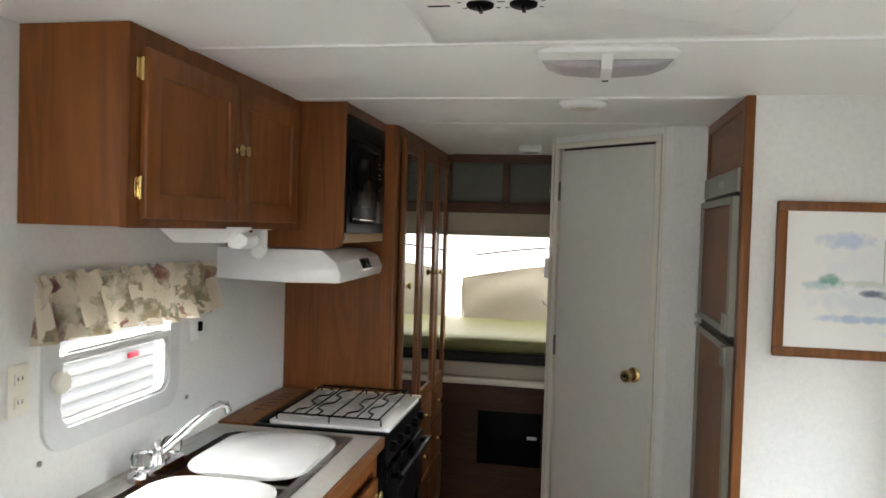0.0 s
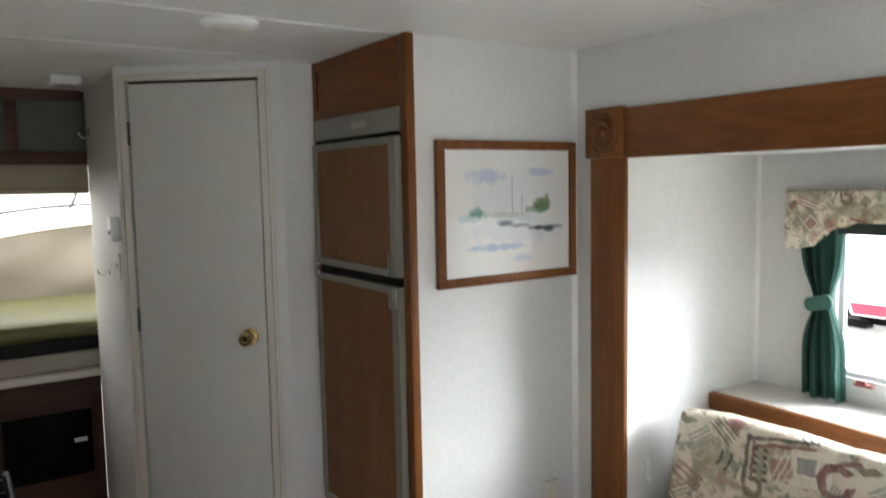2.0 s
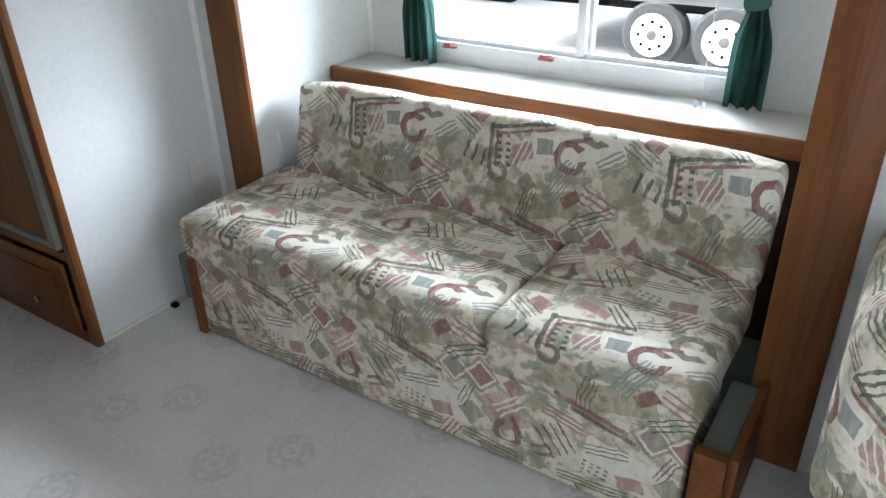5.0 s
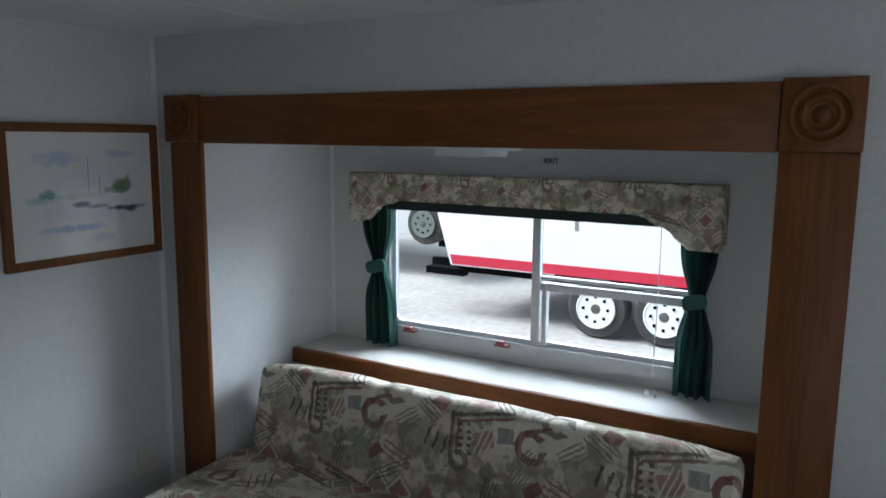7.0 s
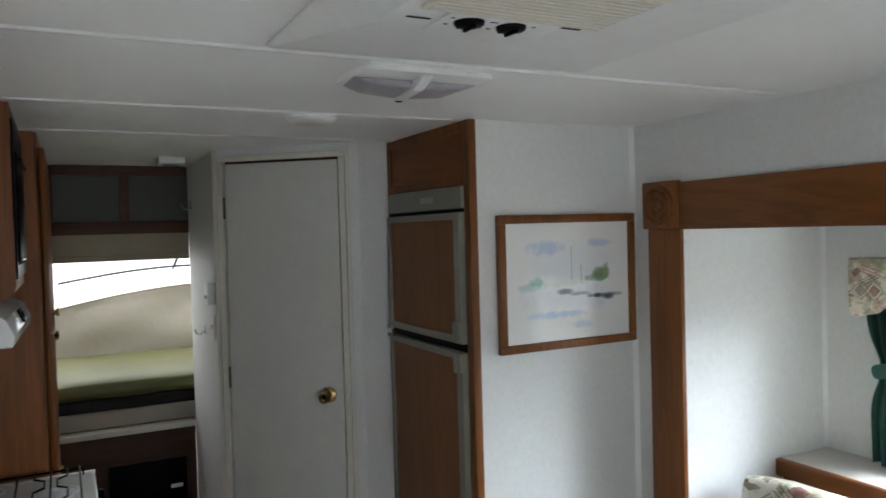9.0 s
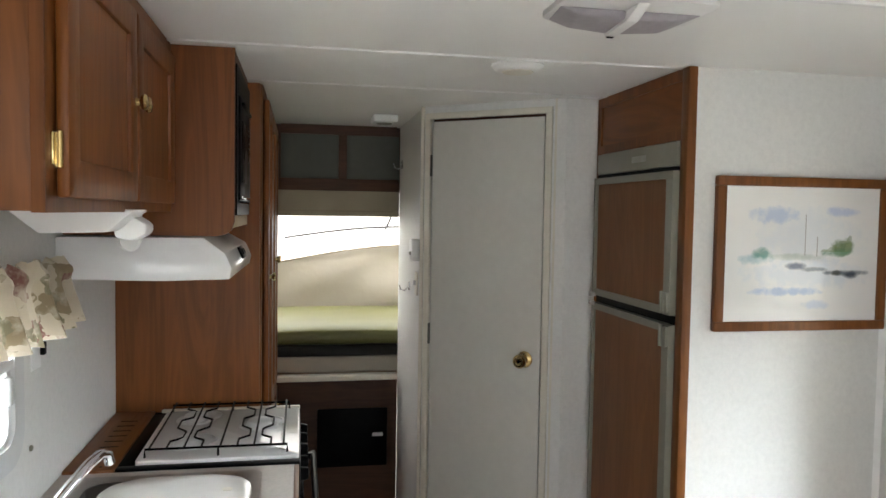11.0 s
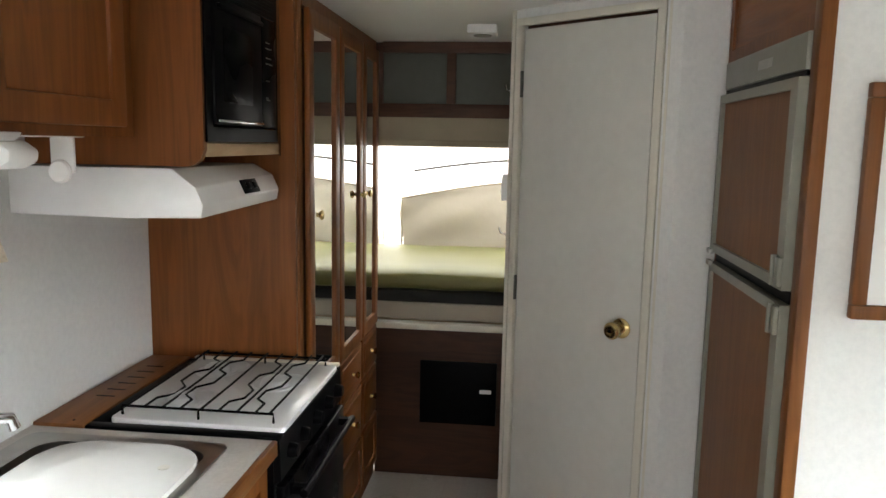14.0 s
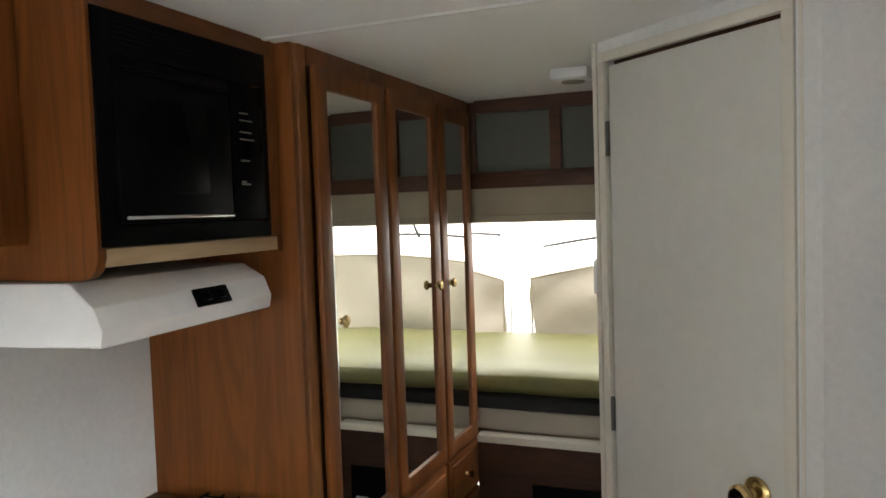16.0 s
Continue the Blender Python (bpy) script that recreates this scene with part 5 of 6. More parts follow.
# kitchen window with its valance
kw = thing("window_2", (0, 1.88, KW[2]), "white aluminium kitchen window with rounded lower corners", "window", kind="structure")
kcy, kcz, kww, kwh = 1.86, (KW[2] + KW[3]) / 2, KW[1] - KW[0], KW[3] - KW[2]
part("window_frame", ring_prism(round_rect(kww + 0.075, kwh + 0.075, 0.075, 6, kcy, kcz), round_rect(kww - 0.03, kwh - 0.03, 0.045, 6, kcy, kcz), "x", -0.03, 0.012), M_ALU, kw)
part("inner_sash", ring_prism(round_rect(kww - 0.034, 0.19, 0.045, 6, kcy, KW[2] + 0.105), round_rect(kww - 0.062, 0.158, 0.035, 6, kcy, KW[2] + 0.103), "x", -0.022, 0.004), M_ALU, kw)
part("sash_rail", B(-0.022, 0.010, KW[0] + 0.012, KW[1] - 0.012, 1.214, 1.236, 0.004), M_ALU, kw)
kp = part("pane", B(-0.018, -0.014, KW[0] + 0.013, KW[1] - 0.013, KW[2] + 0.013, KW[3] - 0.013), M_GLASS, kw)
kp.visible_shadow = False
part("crank_knob", lathe([(0.0, 0), (0.012, 0), (0.012, 0.008), (0.027, 0.012), (0.027, 0.024), (0.022, 0.028), (0.0, 0.028)], (0.004, 1.612, 1.175), "X", 20), M_ALMOND, kw, "almond plastic crank knob")
part("sash_latch", B(0.0, 0.014, 2.07, 2.088, 1.14, 1.20, 0.003), M_ALU, kw)


def ruffle(y0, y1, z0, z1, x):
    rnd = random.Random(4)
    bm = bmesh.new()
    n, rows, grid = 150, 16, []
    for j in range(rows + 1):
        f = j / rows
        z = z1 + (z0 - z1) * f
        row = []
        for i in range(n + 1):
            s = i / n
            amp = 0.012 + 0.030 * f
            big = math.sin(2 * math.pi * 8.5 * s + 1.3 * math.sin(7 * s)) + 0.3 * math.sin(2 * math.pi * 21 * s + 2)
            tight = 0.006 * math.sin(2 * math.pi * 34 * s) * max(0, 1 - f * 3)
            dz = 0.010 * math.sin(2 * math.pi * 8.5 * s + 0.7) * f + (0.006 * math.sin(2 * math.pi * 30 * s) if j == 0 else 0)
            puff = 0.012 * math.exp(-((f - 0.16) / 0.1) ** 2)
            row.append(bm.verts.new((x + amp * big + tight + puff + 0.01 * f, y0 + (y1 - y0) * s + 0.006 * big * f, z + dz)))
        grid.append(row)
    for a, b in zip(grid, grid[1:]):
        for i in range(n):
            bm.faces.new((a[i], a[i + 1], b[i + 1], b[i]))
    return bm


kv = thing("kitchen_valance", (0.05, 1.93, 1.25), "short ruffled cloth valance with faded floral print over the window", "valance")
part("ruffle", ruffle(1.462, 2.262, 1.285, 1.438, 0.058), M_PRINT, kv)
part("rod", cyl((0.045, 1.56, 1.405), (0.045, 2.25, 1.405), 0.006), M_WHITE, kv)
for y in (1.57, 2.24):
    part("rod_bracket", B(0.0005, 0.05, y - 0.006, y + 0.006, 1.395, 1.415, 0.002), M_WHITE, kv)

for y, z, lab in ((1.497, 1.18, "almond double power outlet on the kitchen wall"), (1.415, 1.18, "almond wall switch beside the power outlet")):
    ot = thing("power_outlet" if y > 1.45 else "wall_switch", (0.0, y, z), lab, "outlet" if y > 1.45 else "switch")
    part("cover_plate", B(0.0005, 0.006, y - 0.032, y + 0.032, z - 0.058, z + 0.058, 0.002), M_ALMOND, ot)
    for dz in ((0.026, -0.026) if y > 1.45 else (0.0,)):
        rc = part("receptacle", B(0.006, 0.009, y - 0.015, y + 0.015, z + dz - 0.014, z + dz + 0.014, 0.002), M_ALMOND, ot)
        for dy in (-0.006, 0.006):
            part("slot", B(0.009, 0.0096, y + dy - 0.0012, y + dy + 0.0012, z + dz - 0.004, z + dz + 0.005), M_BLACK, rc)
hk = thing("curtain_hook", (0.0, 2.306, 1.216), "small dark plastic hook on a white wall plate", "hook")
part("plate", B(0.0005, 0.004, 2.225, 2.285, 1.18, 1.262, 0.001), M_WHITE, hk)
part("clip", B(0.004, 0.016, 2.274, 2.288, 1.208, 1.24, 0.003), M_BLACK, hk)
for y, z in ((1.568, 0.994), (2.218, 1.007)):
    solid("wall_bumper", lathe([(0.007, 0), (0.007, 0.004), (0.004, 0.006), (0, 0.006)], (0.0005, y, z), "X", 14), M_GREYTRIM, (0.0005, y, z), "small grey wall plug beside the kitchen window", "wall plug", "kitchen wall plugs")

# ---- tall closet with mirror doors ----
structure("closet_panel", B(0.001, 0.462, 3.003, 3.02, 0.0, H - 0.001, 0.001), M_OAK_Z, "tall oak panel between the range and the closet", "panel")
cl = thing("closet", (0.25, 3.6, 0), "tall oak closet with three mirrored doors above drawers", "closet")
part("corner_stile", prism([(0.440, 3.0205), (0.458, 3.0205), (0.466, 3.026), (0.469, 3.036), (0.469, 3.056), (0.44, 3.056)], "z", 0.0, H - 0.001), M_TRIM_Z, cl)
part("carcass", B(0.001, 0.45, 3.061, 4.149, 0.0, H - 0.001), M_DARKPLY, cl)
part("face_frame", boxes((0.4505, 0.4705, 3.061, 4.149, 1.938, H - 0.001), (0.4505, 0.4705, 3.061, 4.149, 0.0, 0.07), (0.4505, 0.4705, 3.425, 3.455, 0.07, 1.938), (0.4505, 0.4705, 3.805, 3.835, 0.07, 1.938), (0.4505, 0.4705, 4.11, 4.149, 0.07, 1.938)), M_OAK_Z, cl)
for y0, y1, ky, kz in ((3.064, 3.428, 3.135, 1.315), (3.446, 3.806, 3.755, 1.338), (3.824, 4.118, 3.875, 1.335)):
    panel_door("closet_door", cl, 0.472, y0, y1, 0.735, 1.934, M_OAK_Z, M_OAK_Z, rail=0.052, knob=(ky, kz), mirror=True)


def drawer(y0, y1, z0, z1):
    d = part("drawer", join(B(0.472, 0.486, y0, y1, z0, z1, 0.004), B(0.485, 0.491, y0 + 0.025, y1 - 0.025, z0 + 0.022, z1 - 0.022, 0.004)), M_OAK_Y, cl)
    part("knob", lathe([(0.0, 0), (0.009, 0), (0.0065, 0.012), (0.0125, 0.018), (0.014, 0.024), (0.0, 0.03)], (0.490, (y0 + y1) / 2, (z0 + z1) / 2), "X", 16), M_BRASS, d, "small brass knob")


for y0, y1 in ((3.064, 3.428), (3.446, 3.806), (3.824, 4.118)):
    drawer(y0, y1, 0.555, 0.725)
    drawer(y0, y1, 0.325, 0.545)
    panel_door("lower_door", cl, 0.472, y0, y1, 0.075, 0.315, M_OAK_Z, M_OAK_Z, rail=0.045)

# ---- bunk end ----
structure("bunk_header", B(0.50, 1.07, 4.145, 4.165, 1.932, H - 0.001), M_DARKPLY, "dark brown rail under the ceiling over the bunk", "trim")
shelf = thing("bunk_cupboard", (0.79, 4.25, 1.655), "dark brown overhead cupboard with two greyed panels", "cupboard")
part("lower_rail", B(0.475, 1.0875, 4.146, 4.175, 1.655, 1.715, 0.003), M_DARKPLY, shelf)
part("stile", B(0.782, 0.822, 4.146, 4.17, 1.715, 1.932, 0.002), M_DARKPLY, shelf)
part("side_stile", B(0.475, 0.50, 4.146, 4.17, 1.715, 1.932, 0.002), M_DARKPLY, shelf)
part("panel", B(0.50, 0.782, 4.171, 4.178, 1.715, 1.932), M_GREENSHELF, shelf, "greyed sliding panel")
part("panel", B(0.822, 1.0875, 4.171, 4.178, 1.715, 1.932), M_GREENSHELF, shelf, "greyed sliding panel")
part("cupboard_box", B(0.30, 1.15, 4.18, 4.45, 1.655, H - 0.001), M_DARKPLY, shelf)
structure("rolled_flap", join(B(0.45, 1.0875, 4.15, 4.165, 1.555, 1.662, 0.004), B(0.45, 1.0875, 4.147, 4.163, 1.528, 1.558, 0.006)), M_STRIP, "tan canvas strip along the top of the bunk opening", "canvas strip")

bp = thing("bunk_bed_board", (0.79, 4.16, 0), "brown bunk front board with a cream top rail", "bunk board")
part("board", B(0.472, 1.0875, 4.15, 4.17, 0.0, 0.70), M_DARKPLY, bp)
part("top_rail", B(0.472, 1.0875, 4.14, 4.20, 0.70, 0.728, 0.004), M_ALMOND, bp, "cream top rail")
bx = thing("storage_hatch", (0.862, 4.15, 0.26), "black access hatch in the bunk front", "hatch")
part("hatch_plate", B(0.686, 1.038, 4.136, 4.149, 0.262, 0.558, 0.003), M_BLACK, bx)
part("latch", B(0.962, 1.015, 4.129, 4.136, 0.415, 0.433, 0.002), M_WHITE, bx, "small white latch")

bunk = thing("bunk_mattress", (0.8, 4.65, 0.73), "olive vinyl bunk mattress with black binding on the fold-out platform", "mattress")
part("platform", B(-0.35, 1.95, 4.205, 5.25, 0.66, 0.725), M_PALEWOOD, bunk)
pb = cushion(-0.30, 1.9, 4.20, 5.12, 0.865, 0.955, 0.04, 0.03)
part("mattress_top", pb, M_OLIVE, bunk)
part("binding", B(-0.30, 1.9, 4.196, 5.1, 0.815, 0.866, 0.008), M_NEARBLACK, bunk, "black binding strip")
part("mattress_base", cushion(-0.30, 1.9, 4.20, 5.1, 0.727, 0.818, 0.02, 0.0), M_CANVAS, bunk, "cream lower pad")

tent = thing("bunk_tent", (0.8, 4.8, 0.66), "fold-out tent bunk of white vinyl with cream canvas flaps", "tent")
TY = 5.22


def sheet(fn, nu, nv):
    bm = bmesh.new()
    g = [[bm.verts.new(fn(i / nu, j / nv)) for i in range(nu + 1)] for j in range(nv + 1)]
    for a, b in zip(g, g[1:]):
        for i in range(nu):
            bm.faces.new((a[i], a[i + 1], b[i + 1], b[i]))
    return bm


def roof(u, v):
    x = -0.40 + 2.40 * u
    y = 4.22 + (TY + 0.05 - 4.22) * v
    return x, y, 1.90 - 0.30 * v ** 2 + 0.05 * math.sin(math.pi * u) - 0.012 * math.sin(9 * u) * v


part("tent_roof", sheet(roof, 24, 12), M_TENTWHITE, tent)
part("tent_end", sheet(lambda u, v: (-0.40 + 2.40 * u, TY + 0.03 * math.sin(14 * u) * v * (1 - v), 0.70 + v * (1.60 - 0.70 + 0.05 * math.sin(math.pi * u))), 30, 10), M_TENTWHITE, tent)
for x, s in ((-0.40, -1), (2.0, 1)):
    part("tent_side", sheet(lambda u, v: (x + 0.03 * s * math.sin(5 * u) * v * (1 - v), 4.22 + (TY - 4.22) * u, 0.70 + v * (1.90 - 0.30 * u ** 2 - 0.70)), 14, 8), M_TENTWHITE, tent)


def flap(x0, x1, top0, top1, sag):
    def f(u, v):
        x = x0 + (x1 - x0) * u
        zt = top0 + (top1 - top0) * u + sag * math.sin(math.pi * u)
        z = 0.885 + v * (zt - 0.885)
        w = 0.010 * math.sin(6 * u + 4 * v) + 0.008 * math.sin(13 * u - 9 * v + 1) + 0.010 * math.sin(6 * v + 5 * u)
        return x + 0.012 * math.sin(7 * v), TY - 0.085 + w, z
    return sheet(f, 40, 20)


part("canvas_flap", flap(0.425, 1.85, 1.225, 1.34, 0.055), M_CANVAS, tent, "cream canvas window flap")
part("canvas_flap", flap(-0.36, 0.285, 1.31, 1.215, 0.03), M_CANVAS, tent, "cream canvas window flap")
for x0, x1, t0, t1, sag in ((0.425, 1.85, 1.225, 1.34, 0.055), (-0.36, 0.285, 1.31, 1.215, 0.03)):
    hem = [(x0 + (x1 - x0) * k / 20, TY - 0.10, t0 + (t1 - t0) * k / 20 + sag * math.sin(math.pi * k / 20)) for k in range(21)]
    side = [(x0 + 0.006 if x0 > 0 else x1, TY - 0.10, 0.89 + ((t0 if x0 > 0 else t1) - 0.89) * k / 8) for k in range(9)]
    part("flap_hem", tube(hem, 0.006, 6), M_STRIP, tent, "tan hem of the canvas flap")
    part("flap_hem", tube(side, 0.006, 6), M_STRIP, tent, "tan hem of the canvas flap")
part("tent_pole", cyl((0.318, TY - 0.12, 0.80), (0.335, TY - 0.10, 1.30), 0.006, n=10), M_ALU, tent)
part("tent_cord", tube([(0.50 + 0.07 * i, TY - 0.11, 1.385 + 0.075 * math.sin(i / 12 * 1.8)) for i in range(13)], 0.0075, 6), M_CORD, tent)
part("tent_cord", tube([(-0.35 + 0.07 * i, TY - 0.11, 1.43 + 0.03 * math.sin(i / 9 * 2.6)) for i in range(10)], 0.0075, 6), M_CORD, tent)
part("tent_strap", tube([(1.14 + 0.02 * math.sin(i * 0.5), TY - 0.12, 1.60 - 0.02 * i) for i in range(9)], 0.0075, 6), M_CORD, tent)

# fittings on the bathroom side wall
th2 = thing("thermostat", (1.0875, 3.52, 1.39), "small white wall thermostat on the partition", "thermostat")
part("case", B(1.054, 1.0875, 3.475, 3.555, 1.35, 1.44, 0.005), M_WHITE, th2)
part("dial", B(1.050, 1.054, 3.50, 3.54, 1.375, 1.388, 0.001), M_GREYTRIM, th2)
ws = thing("light_switch", (1.0875, 3.545, 1.245), "almond light switch on the partition", "switch")
part("cover_plate", B(1.082, 1.0875, 3.515, 3.575, 1.20, 1.30, 0.002), M_ALMOND, ws)
part("toggle", B(1.071, 1.082, 3.54, 3.55, 1.243, 1.262, 0.002), M_WHITE, ws)
for y, z in ((4.03, 1.785), (3.75, 1.22)):
    solid("coat_hook", join(B(1.082, 1.0875, y - 0.012, y + 0.012, z - 0.02, z + 0.02, 0.002), tube([(1.084, y, z - 0.005), (1.064, y, z - 0.022), (1.046, y, z - 0.015), (1.041, y, z + 0.005)], 0.0035, 8)), M_CHROME, (1.084, y, z), "small bright coat hook on the partition", "hook", "partition coat hooks")

# ---- ceiling fittings ----
ac = thing("ceiling_air_conditioner", (1.12, 1.0, H - 0.065), "white ceiling air conditioner with vents and two dark knobs", "air conditioner")
ZB = 1.880
hb2 = bmesh.new()
o = [hb2.verts.new(p) for p in ((0.86, 0.48, H - 0.041), (1.56, 0.48, H - 0.041), (1.56, 1.56, H - 0.041), (0.86, 1.59, H - 0.041))]
m1 = [hb2.verts.new(p) for p in ((0.865, 0.49, H - 0.05), (1.55, 0.49, H - 0.05), (1.55, 1.55, H - 0.05), (0.865, 1.58, H - 0.05))]
i2 = [hb2.verts.new(p) for p in ((0.915, 0.80, ZB), (1.235, 0.80, ZB), (1.235, 1.175, ZB), (0.915, 1.175, ZB))]
hb2.faces.new(o)
hb2.faces.new(i2)
for a, b in ((o, m1), (m1, i2)):
    for i in range(4):
        hb2.faces.new((a[i], a[(i + 1) % 4], b[(i + 1) % 4], b[i]))
bmesh.ops.bevel(hb2, geom=hb2.edges[:], offset=0.006, segments=2, profile=0.5, affect="EDGES", clamp_overlap=True)
part("shroud", hb2, M_WHITE, ac)
gl = part("intake_grille", B(0.938, 1.222, 0.83, 1.092, ZB - 0.006, ZB - 0.0005, 0.002), M_ALMOND, ac, "cream intake grille")
for i in range(20):
    y = 0.838 + i * 0.0126
    part("grille_slat", B(0.945, 1.215, y, y + 0.006, ZB - 0.0085, ZB - 0.006), M_ALMOND, gl)
part("control_plate", B(0.985, 1.168, 1.094, 1.19, ZB - 0.004, ZB + 0.01, 0.002), M_WHITE, ac, "white control plate")
for x in (1.028, 1.096):
    kb = part("control_knob", lathe([(0.022, 0), (0.021, 0.004), (0.017, 0.006), (0.0, 0.006)], (x, 1.125, ZB - 0.0042), "-Z", 24), M_BLACK, ac)
    part("knob_grip", B(x - 0.003, x + 0.003, 1.110, 1.140, ZB - 0.015, ZB - 0.010, 0.001), M_BLACK, kb)
    for k in range(5):
        a = radians(-110 + 55 * k)
        part("dial_mark", B(x + 0.033 * math.sin(a) - 0.003, x + 0.033 * math.sin(a) + 0.003, 1.125 + 0.033 * math.cos(a) - 0.0012, 1.125 + 0.033 * math.cos(a) + 0.0012, ZB - 0.0048, ZB - 0.0041), M_BLACK, ac)
for x0, x1, ly in ((0.941, 0.977, 1.142), (1.172, 1.208, 1.112)):
    part("label_bar", B(x0, x1, ly - 0.003, ly + 0.003, ZB - 0.001, ZB - 0.0003), M_BLACK, ac)
lv = part("air_outlet", prism([(0.720, 1.900), (0.828, 1.872), (0.845, 1.95), (0.720, 1.95)], "x", 1.195, 1.335, 0.002), M_BLACK, ac, "black air outlet")
for k in range(4):
    part("louver", B(1.200, 1.330, 0.735 + k * 0.022, 0.739 + k * 0.022, 1.891 - k * 0.0057, 1.899 - k * 0.0057), M_BLACK, lv)


ac.location += Vector((0.012, 0.105, 0.04))


def dome_lamp(loc, length, width, label):
    """Two shallow lenses on a white pan, parted by a bar; the near half of the pan stays plain."""
    cx, cy, cz = loc
    dl = thing("ceiling_lamp", (cx, cy, cz), label, "lamp")
    part("lamp_base", prism(round_rect(length, width, 0.03, 5, cx, cy), "z", cz - 0.012, cz - 0.0005, 0.004), M_WHITE, dl)
    y0, y1 = cy - width * 0.12, cy + width / 2 - 0.006
    for s in (-1, 1):
        lb = bmesh.new()
        a, b = cx + s * 0.012, cx + s * (length / 2 - 0.004)
        up = [lb.verts.new((x, y, cz - 0.012)) for x, y in ((a, y0), (b, y0), (b - s * 0.012, y1), (a, y1))]
        dn = [lb.verts.new((x, y, z)) for x, y, z in ((a, y0 + 0.008, cz - 0.030), (b - s * 0.045, y0 + 0.012, cz - 0.026), (b - s * 0.055, y1 - 0.012, cz - 0.030), (a, y1 - 0.006, cz - 0.036))]
        lb.faces.new(up)
        lb.faces.new(dn)
        for i in range(4):
            lb.faces.new((up[i], up[(i + 1) % 4], dn[(i + 1) % 4], dn[i]))
        bmesh.ops.bevel(lb, geom=lb.edges[:], offset=0.006, segments=3, profile=0.5, affect="EDGES", clamp_overlap=True)
        part("lens", lb, M_LENS, dl, "frosted grey plastic lens")
    part("centre_bar", prism([(cy - width / 2 + 0.02, cz - 0.012), (y0 + 0.004, cz - 0.034), (y1 - 0.002, cz - 0.040), (y1 + 0.002, cz - 0.012)], "x", cx - 0.013, cx + 0.013, 0.002), M_WHITE, dl)
    part("pull_switch", B(cx - 0.008, cx + 0.008, y1 - 0.006, y1 + 0.004, cz - 0.042, cz - 0.033, 0.002), M_BLACK, dl)
    return dl


M_LENS = speckled("frosted_lens", (0.34, 0.315, 0.34), 0.3, amount=0.15, scale=60.0)
dome_lamp((1.255, 1.865, H), 0.32, 0.195, "unlit double ceiling lamp with two frosted grey lenses")
sl_lamp = thing("slide_lamp", (2.66, 1.27, 1.625), "unlit oval ceiling lamp in the slide-out", "lamp")
part("lamp_base", prism(round_rect(0.17, 0.36, 0.05, 6, 2.66, 1.27), "z", 1.613, 1.6245, 0.003), M_WHITE, sl_lamp)
part("lens", join(prism(round_rect(0.15, 0.33, 0.05, 6, 2.66, 1.27), "z", 1.600, 1.613, 0.005), prism(round_rect(0.11, 0.25, 0.045, 6, 2.66, 1.27), "z", 1.580, 1.602, 0.010)), M_FROST, sl_lamp, "clear ribbed lens")
sm = thing("smoke_detector", (1.205, 2.485, H), "round white smoke detector on the ceiling", "smoke detector")
part("base", lathe([(0.075, 0), (0.075, 0.006), (0.066, 0.016), (0.058, 0.020), (0.0, 0.021)], (1.205, 2.485, H - 0.0005), "-Z", 32), M_WHITE, sm)
part("slot_ring", lathe([(0.045, 0), (0.043, 0.002), (0.0, 0.0025)], (1.205, 2.485, H - 0.0215), "-Z", 28), M_ALMOND, sm)
bv = thing("ceiling_speaker", (0.96, 3.73, H), "small white ceiling alarm with a grey grille", "alarm")
part("case", B(0.905, 1.015, 3.66, 3.79, H - 0.034, H - 0.0005, 0.008), M_WHITE, bv)
part("grille", lathe([(0.035, 0), (0.033, 0.003), (0.0, 0.003)], (0.96, 3.725, H - 0.034), "-Z", 20), M_GREYTRIM, bv)

# outlet near the sofa
o2 = thing("wall_outlet", (2.2, 2.38, 0.42), "almond power outlet low on the picture wall", "outlet")
part("cover_plate", B(2.20, 2.265, 2.374, 2.3795, 0.40, 0.51, 0.002), M_ALMOND, o2)
for z in (0.43, 0.48):
    part("receptacle", B(2.218, 2.247, 2.372, 2.374, z - 0.014, z + 0.014), M_ALMOND, o2)
solid("floor_clip", B(1.985, 2.01, 2.335, 2.36, 0.001, 0.018, 0.003), M_BLACK, (2.0, 2.345, 0.001), "small black clip on the floor by the wall", "clip")
structure("baseboard_bead", B(1.70, 2.30, 2.372, 2.3795, 0.0, 0.012), M_ALMOND, "thin cream bead along the floor", "trim")
structure("bath_baseboard", turned(B(DW + 0.026, DW + 0.03, -0.006, -0.0005, 0.0, 0.06), DIAG), M_CREAMTRIM, "cream baseboard beside the bathroom door", "trim")

# blind cord at the slide-out window
cord = thing("blind_cord", (3.03, 0.72, 0.78), "white blind cord hanging before the window with two pulls", "cord")
part("cord", tube([(3.03, 0.735, 1.35), (3.03, 0.735, 1.1), (3.028, 0.74, 0.82)], 0.0015, 6), M_WHITE, cord)
for dy in (-0.012, 0.014):
    part("cord_pull", lathe([(0.003, 0), (0.008, 0.006), (0.008, 0.018), (0.003, 0.024)], (2.96, 0.725 + dy, 0.777), "Z", 12), M_WHITE, cord)

# ---- yard outside ----
G = -0.65
gb = bmesh.new()
bmesh.ops.create_grid(gb, x_segments=2, y_segments=2, size=400.0, matrix=Matrix.Translation((0, 0, G)))
structure("ground", gb, M_GRAVEL, "pale gravel storage yard", "ground")


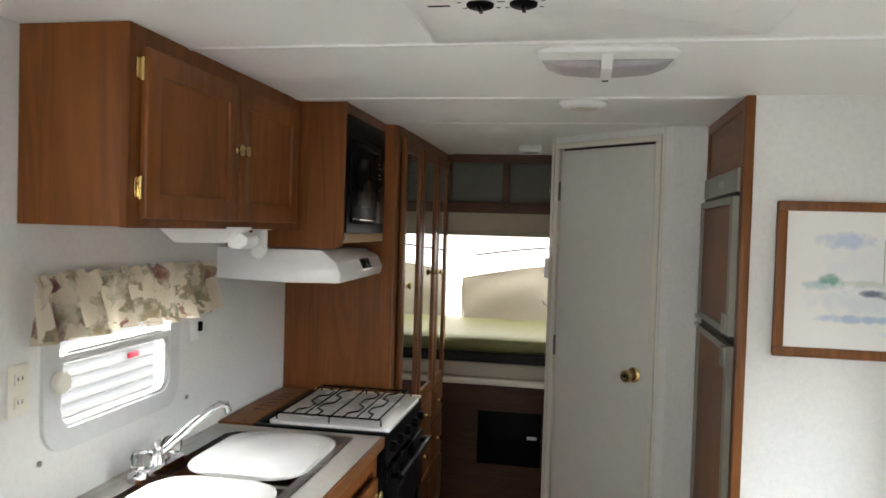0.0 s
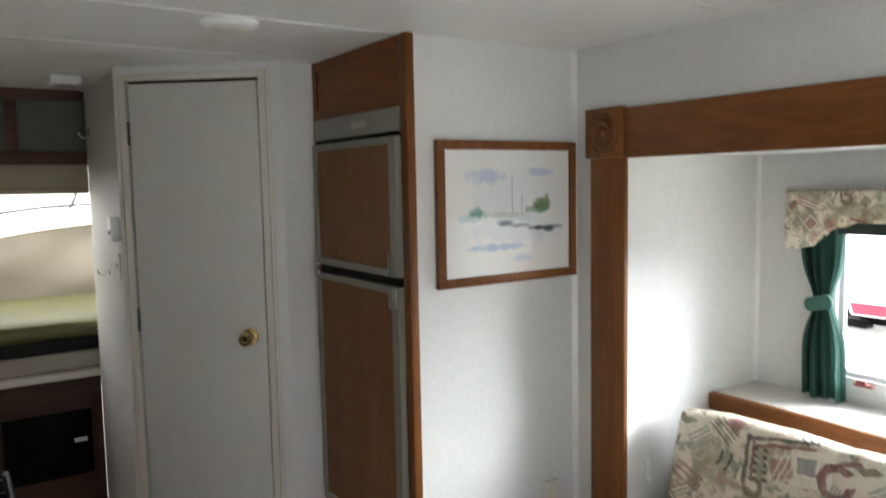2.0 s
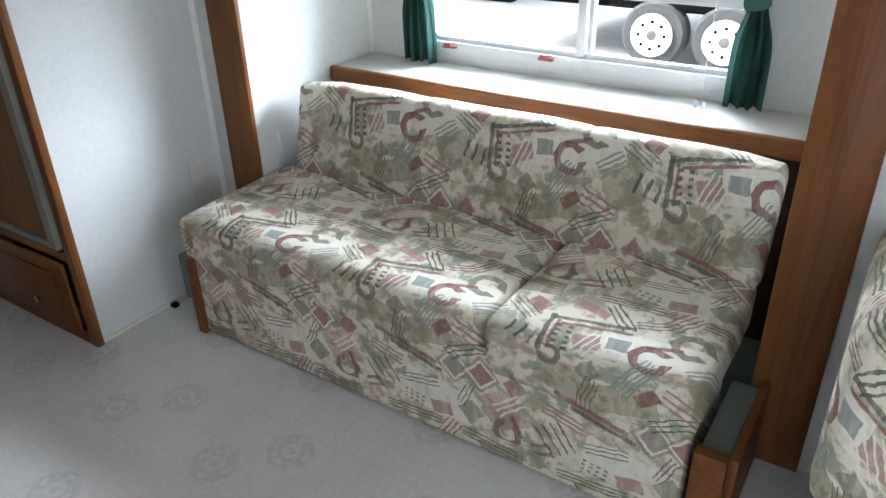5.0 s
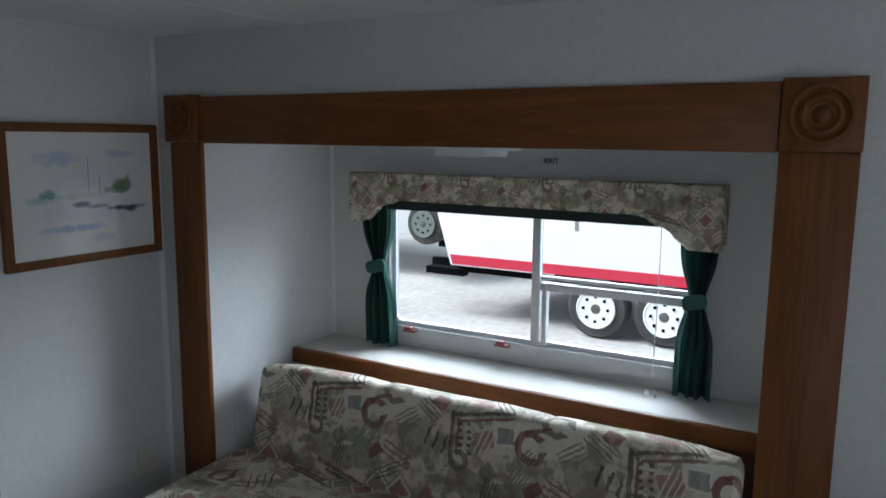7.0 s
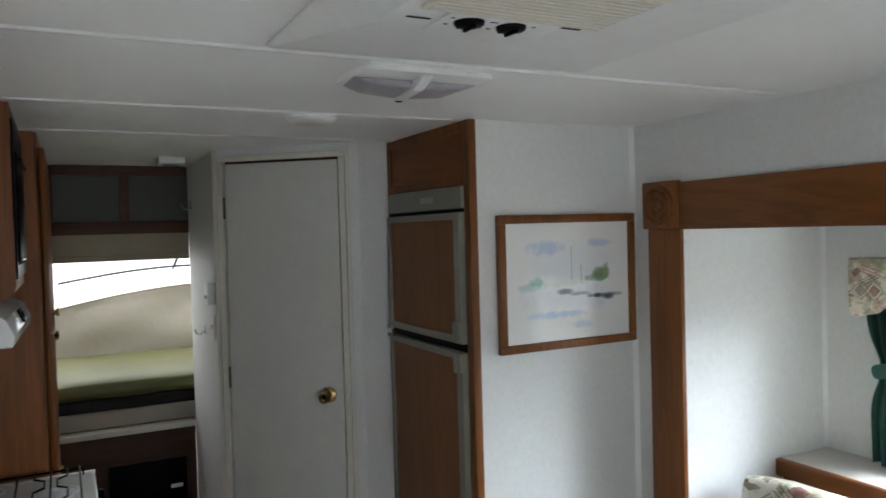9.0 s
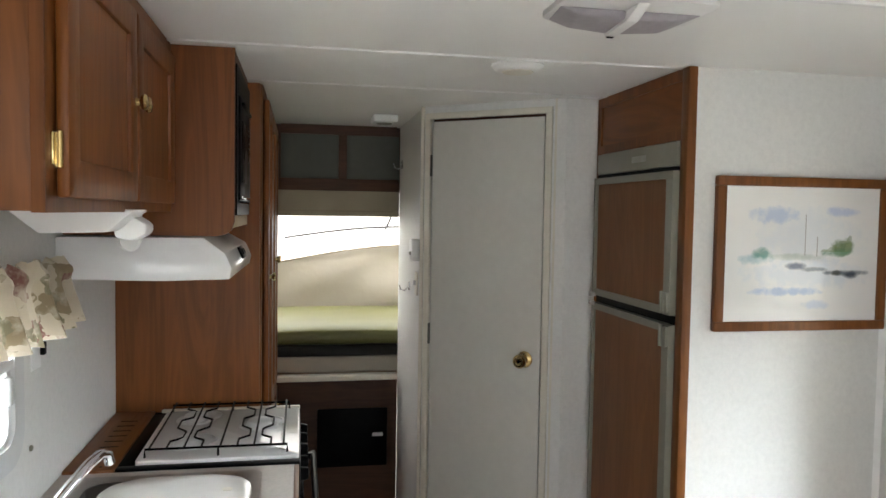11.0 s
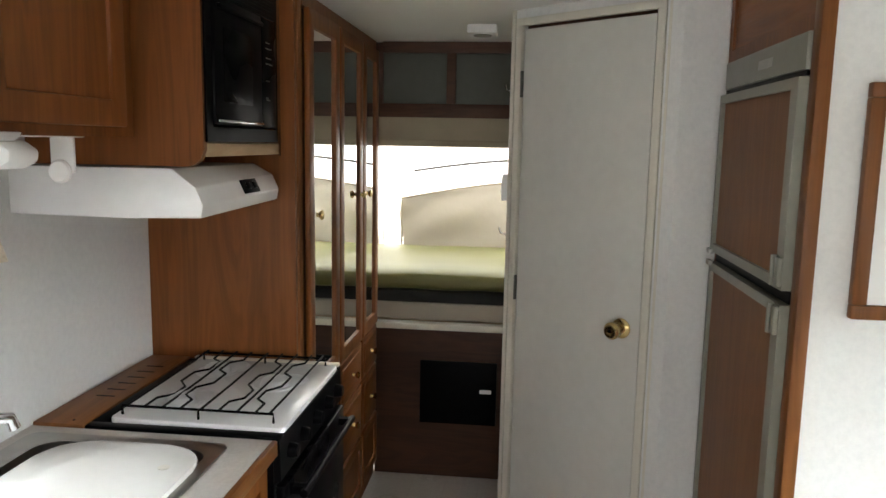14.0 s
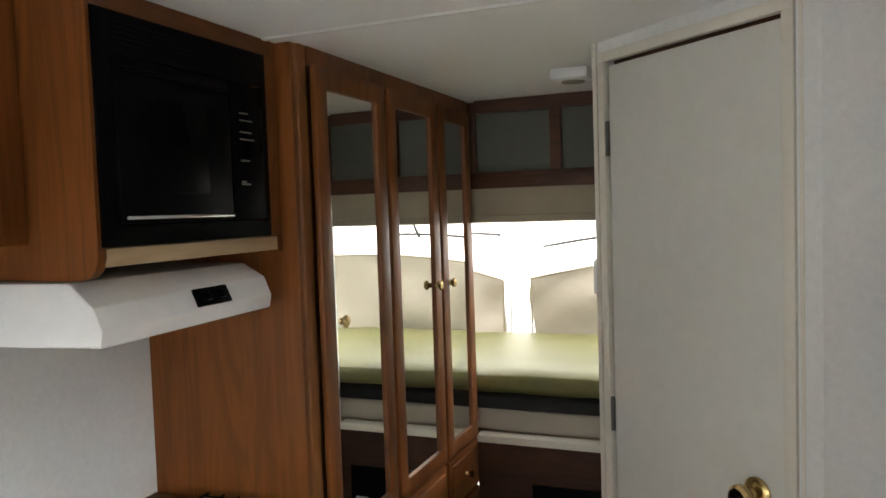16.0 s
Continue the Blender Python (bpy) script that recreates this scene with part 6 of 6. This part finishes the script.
def wheel(parent, x, y, z, r, mat_rim):
    ty = part("wheel", lathe([(r * 0.62, 0), (r * 0.9, -0.005), (r * 0.985, 0.03), (r, 0.07), (r, 0.15), (r * 0.985, 0.19), (r * 0.62, 0.21)], (x, y, z), "X", 36), M_RUBBER, parent, "black tyre")
    rim = part("rim", lathe([(r * 0.64, 0.012), (r * 0.6, 0.0), (r * 0.52, 0.03), (r * 0.34, 0.045), (r * 0.30, 0.035), (0.0, 0.035)], (x - 0.055, y, z), "X", 32), mat_rim, ty, "white steel rim")
    part("hub", lathe([(r * 0.2, 0), (r * 0.19, 0.02), (r * 0.1, 0.035), (0, 0.036)], (x - 0.018, y, z), "-X", 20), M_HINGE, ty)
    for k in range(8):
        a = 2 * math.pi * k / 8
        hy, hz = y + r * 0.40 * math.cos(a), z + r * 0.40 * math.sin(a)
        part("rim_hole", cyl((x - 0.058, hy, hz), (x - 0.010, hy, hz), r * 0.052, n=8), M_BLACK, rim)


tr = thing("parked_trailer", (9.8, 0.0, G), "white travel trailer with a red stripe and tandem wheels", "trailer")
TXX = 8.62
TL = 4.72
part("body", prism([(-5.5, 0.03), (TL - 0.06, 0.03), (TL + 0.16, 0.75), (TL + 0.16, 2.1), (TL - 0.3, 2.45), (-5.5, 2.45)], "x", TXX + 0.01, TXX + 2.4, 0.02), M_TRAILERWHITE, tr)
part("red_stripe", prism([(-5.4, 0.05), (TL - 0.10, 0.05), (TL - 0.06, 0.17), (-5.4, 0.17)], "x", TXX, TXX + 0.012), M_RED, tr, "red stripe along the skirt")
part("chassis", B(TXX + 0.15, TXX + 2.2, -5.4, TL - 0.1, -0.07, 0.03), M_BLACK, tr)
part("tongue", join(B(TXX + 0.6, TXX + 0.7, TL - 0.1, TL + 0.55, -0.10, 0.0), B(TXX + 0.1, TXX + 0.25, TL - 0.2, TL + 0.35, -0.12, -0.03)), M_BLACK, tr)
part("wheel_arch", B(TXX + 0.008, TXX + 0.02, 1.35, 3.25, -0.02, 0.13, 0.02), M_BLACK, tr)
part("marker", B(TXX, TXX + 0.012, 2.98, 3.02, 0.58, 0.70), M_GREYTRIM, tr)
for y in (2.715, 1.945):
    wheel(tr, TXX - 0.02, y, G + 0.36, 0.36, M_TRAILERWHITE)

t2 = thing("far_trailer", (11.5, 7.6, G), "white trailer parked farther off with a dark spare wheel", "trailer")
part("body", B(10.6, 13.0, 6.15, 12.0, 0.05, 2.5, 0.05), M_TRAILERWHITE, t2)
part("tongue", B(11.0, 11.2, 5.4, 6.2, -0.15, -0.05), M_BLACK, t2)
wheel(t2, 10.3, 6.05, 0.30, 0.33, M_GREYGREEN)

nb = thing("neighbour_trailer", (-3.4, 5.0, G), "white ribbed metal side of a neighbouring trailer", "trailer")
prof = []
for i in range(26):
    z = -0.35 + i * 0.11
    prof += [(-3.0, z), (-2.965, z + 0.03), (-2.965, z + 0.08), (-3.0, z + 0.11)]
prof += [(-5.4, prof[-1][1]), (-5.4, -0.35)]
clean = []
for p in prof:
    if not clean or (abs(p[0] - clean[-1][0]) + abs(p[1] - clean[-1][1])) > 1e-5:
        clean.append(p)
rb = prism(clean, "y", -4.0, 6.9)
part("ribbed_side", rb, M_PAINTGREY, nb)
part("end_panel", B(-5.4, -2.98, 6.93, 12.0, -0.35, 2.5), M_TRAILERWHITE, nb)
part("marker_lamp", B(-2.964, -2.93, 6.40, 6.56, 0.245, 0.30, 0.01), M_RED, nb, "red marker lamp")
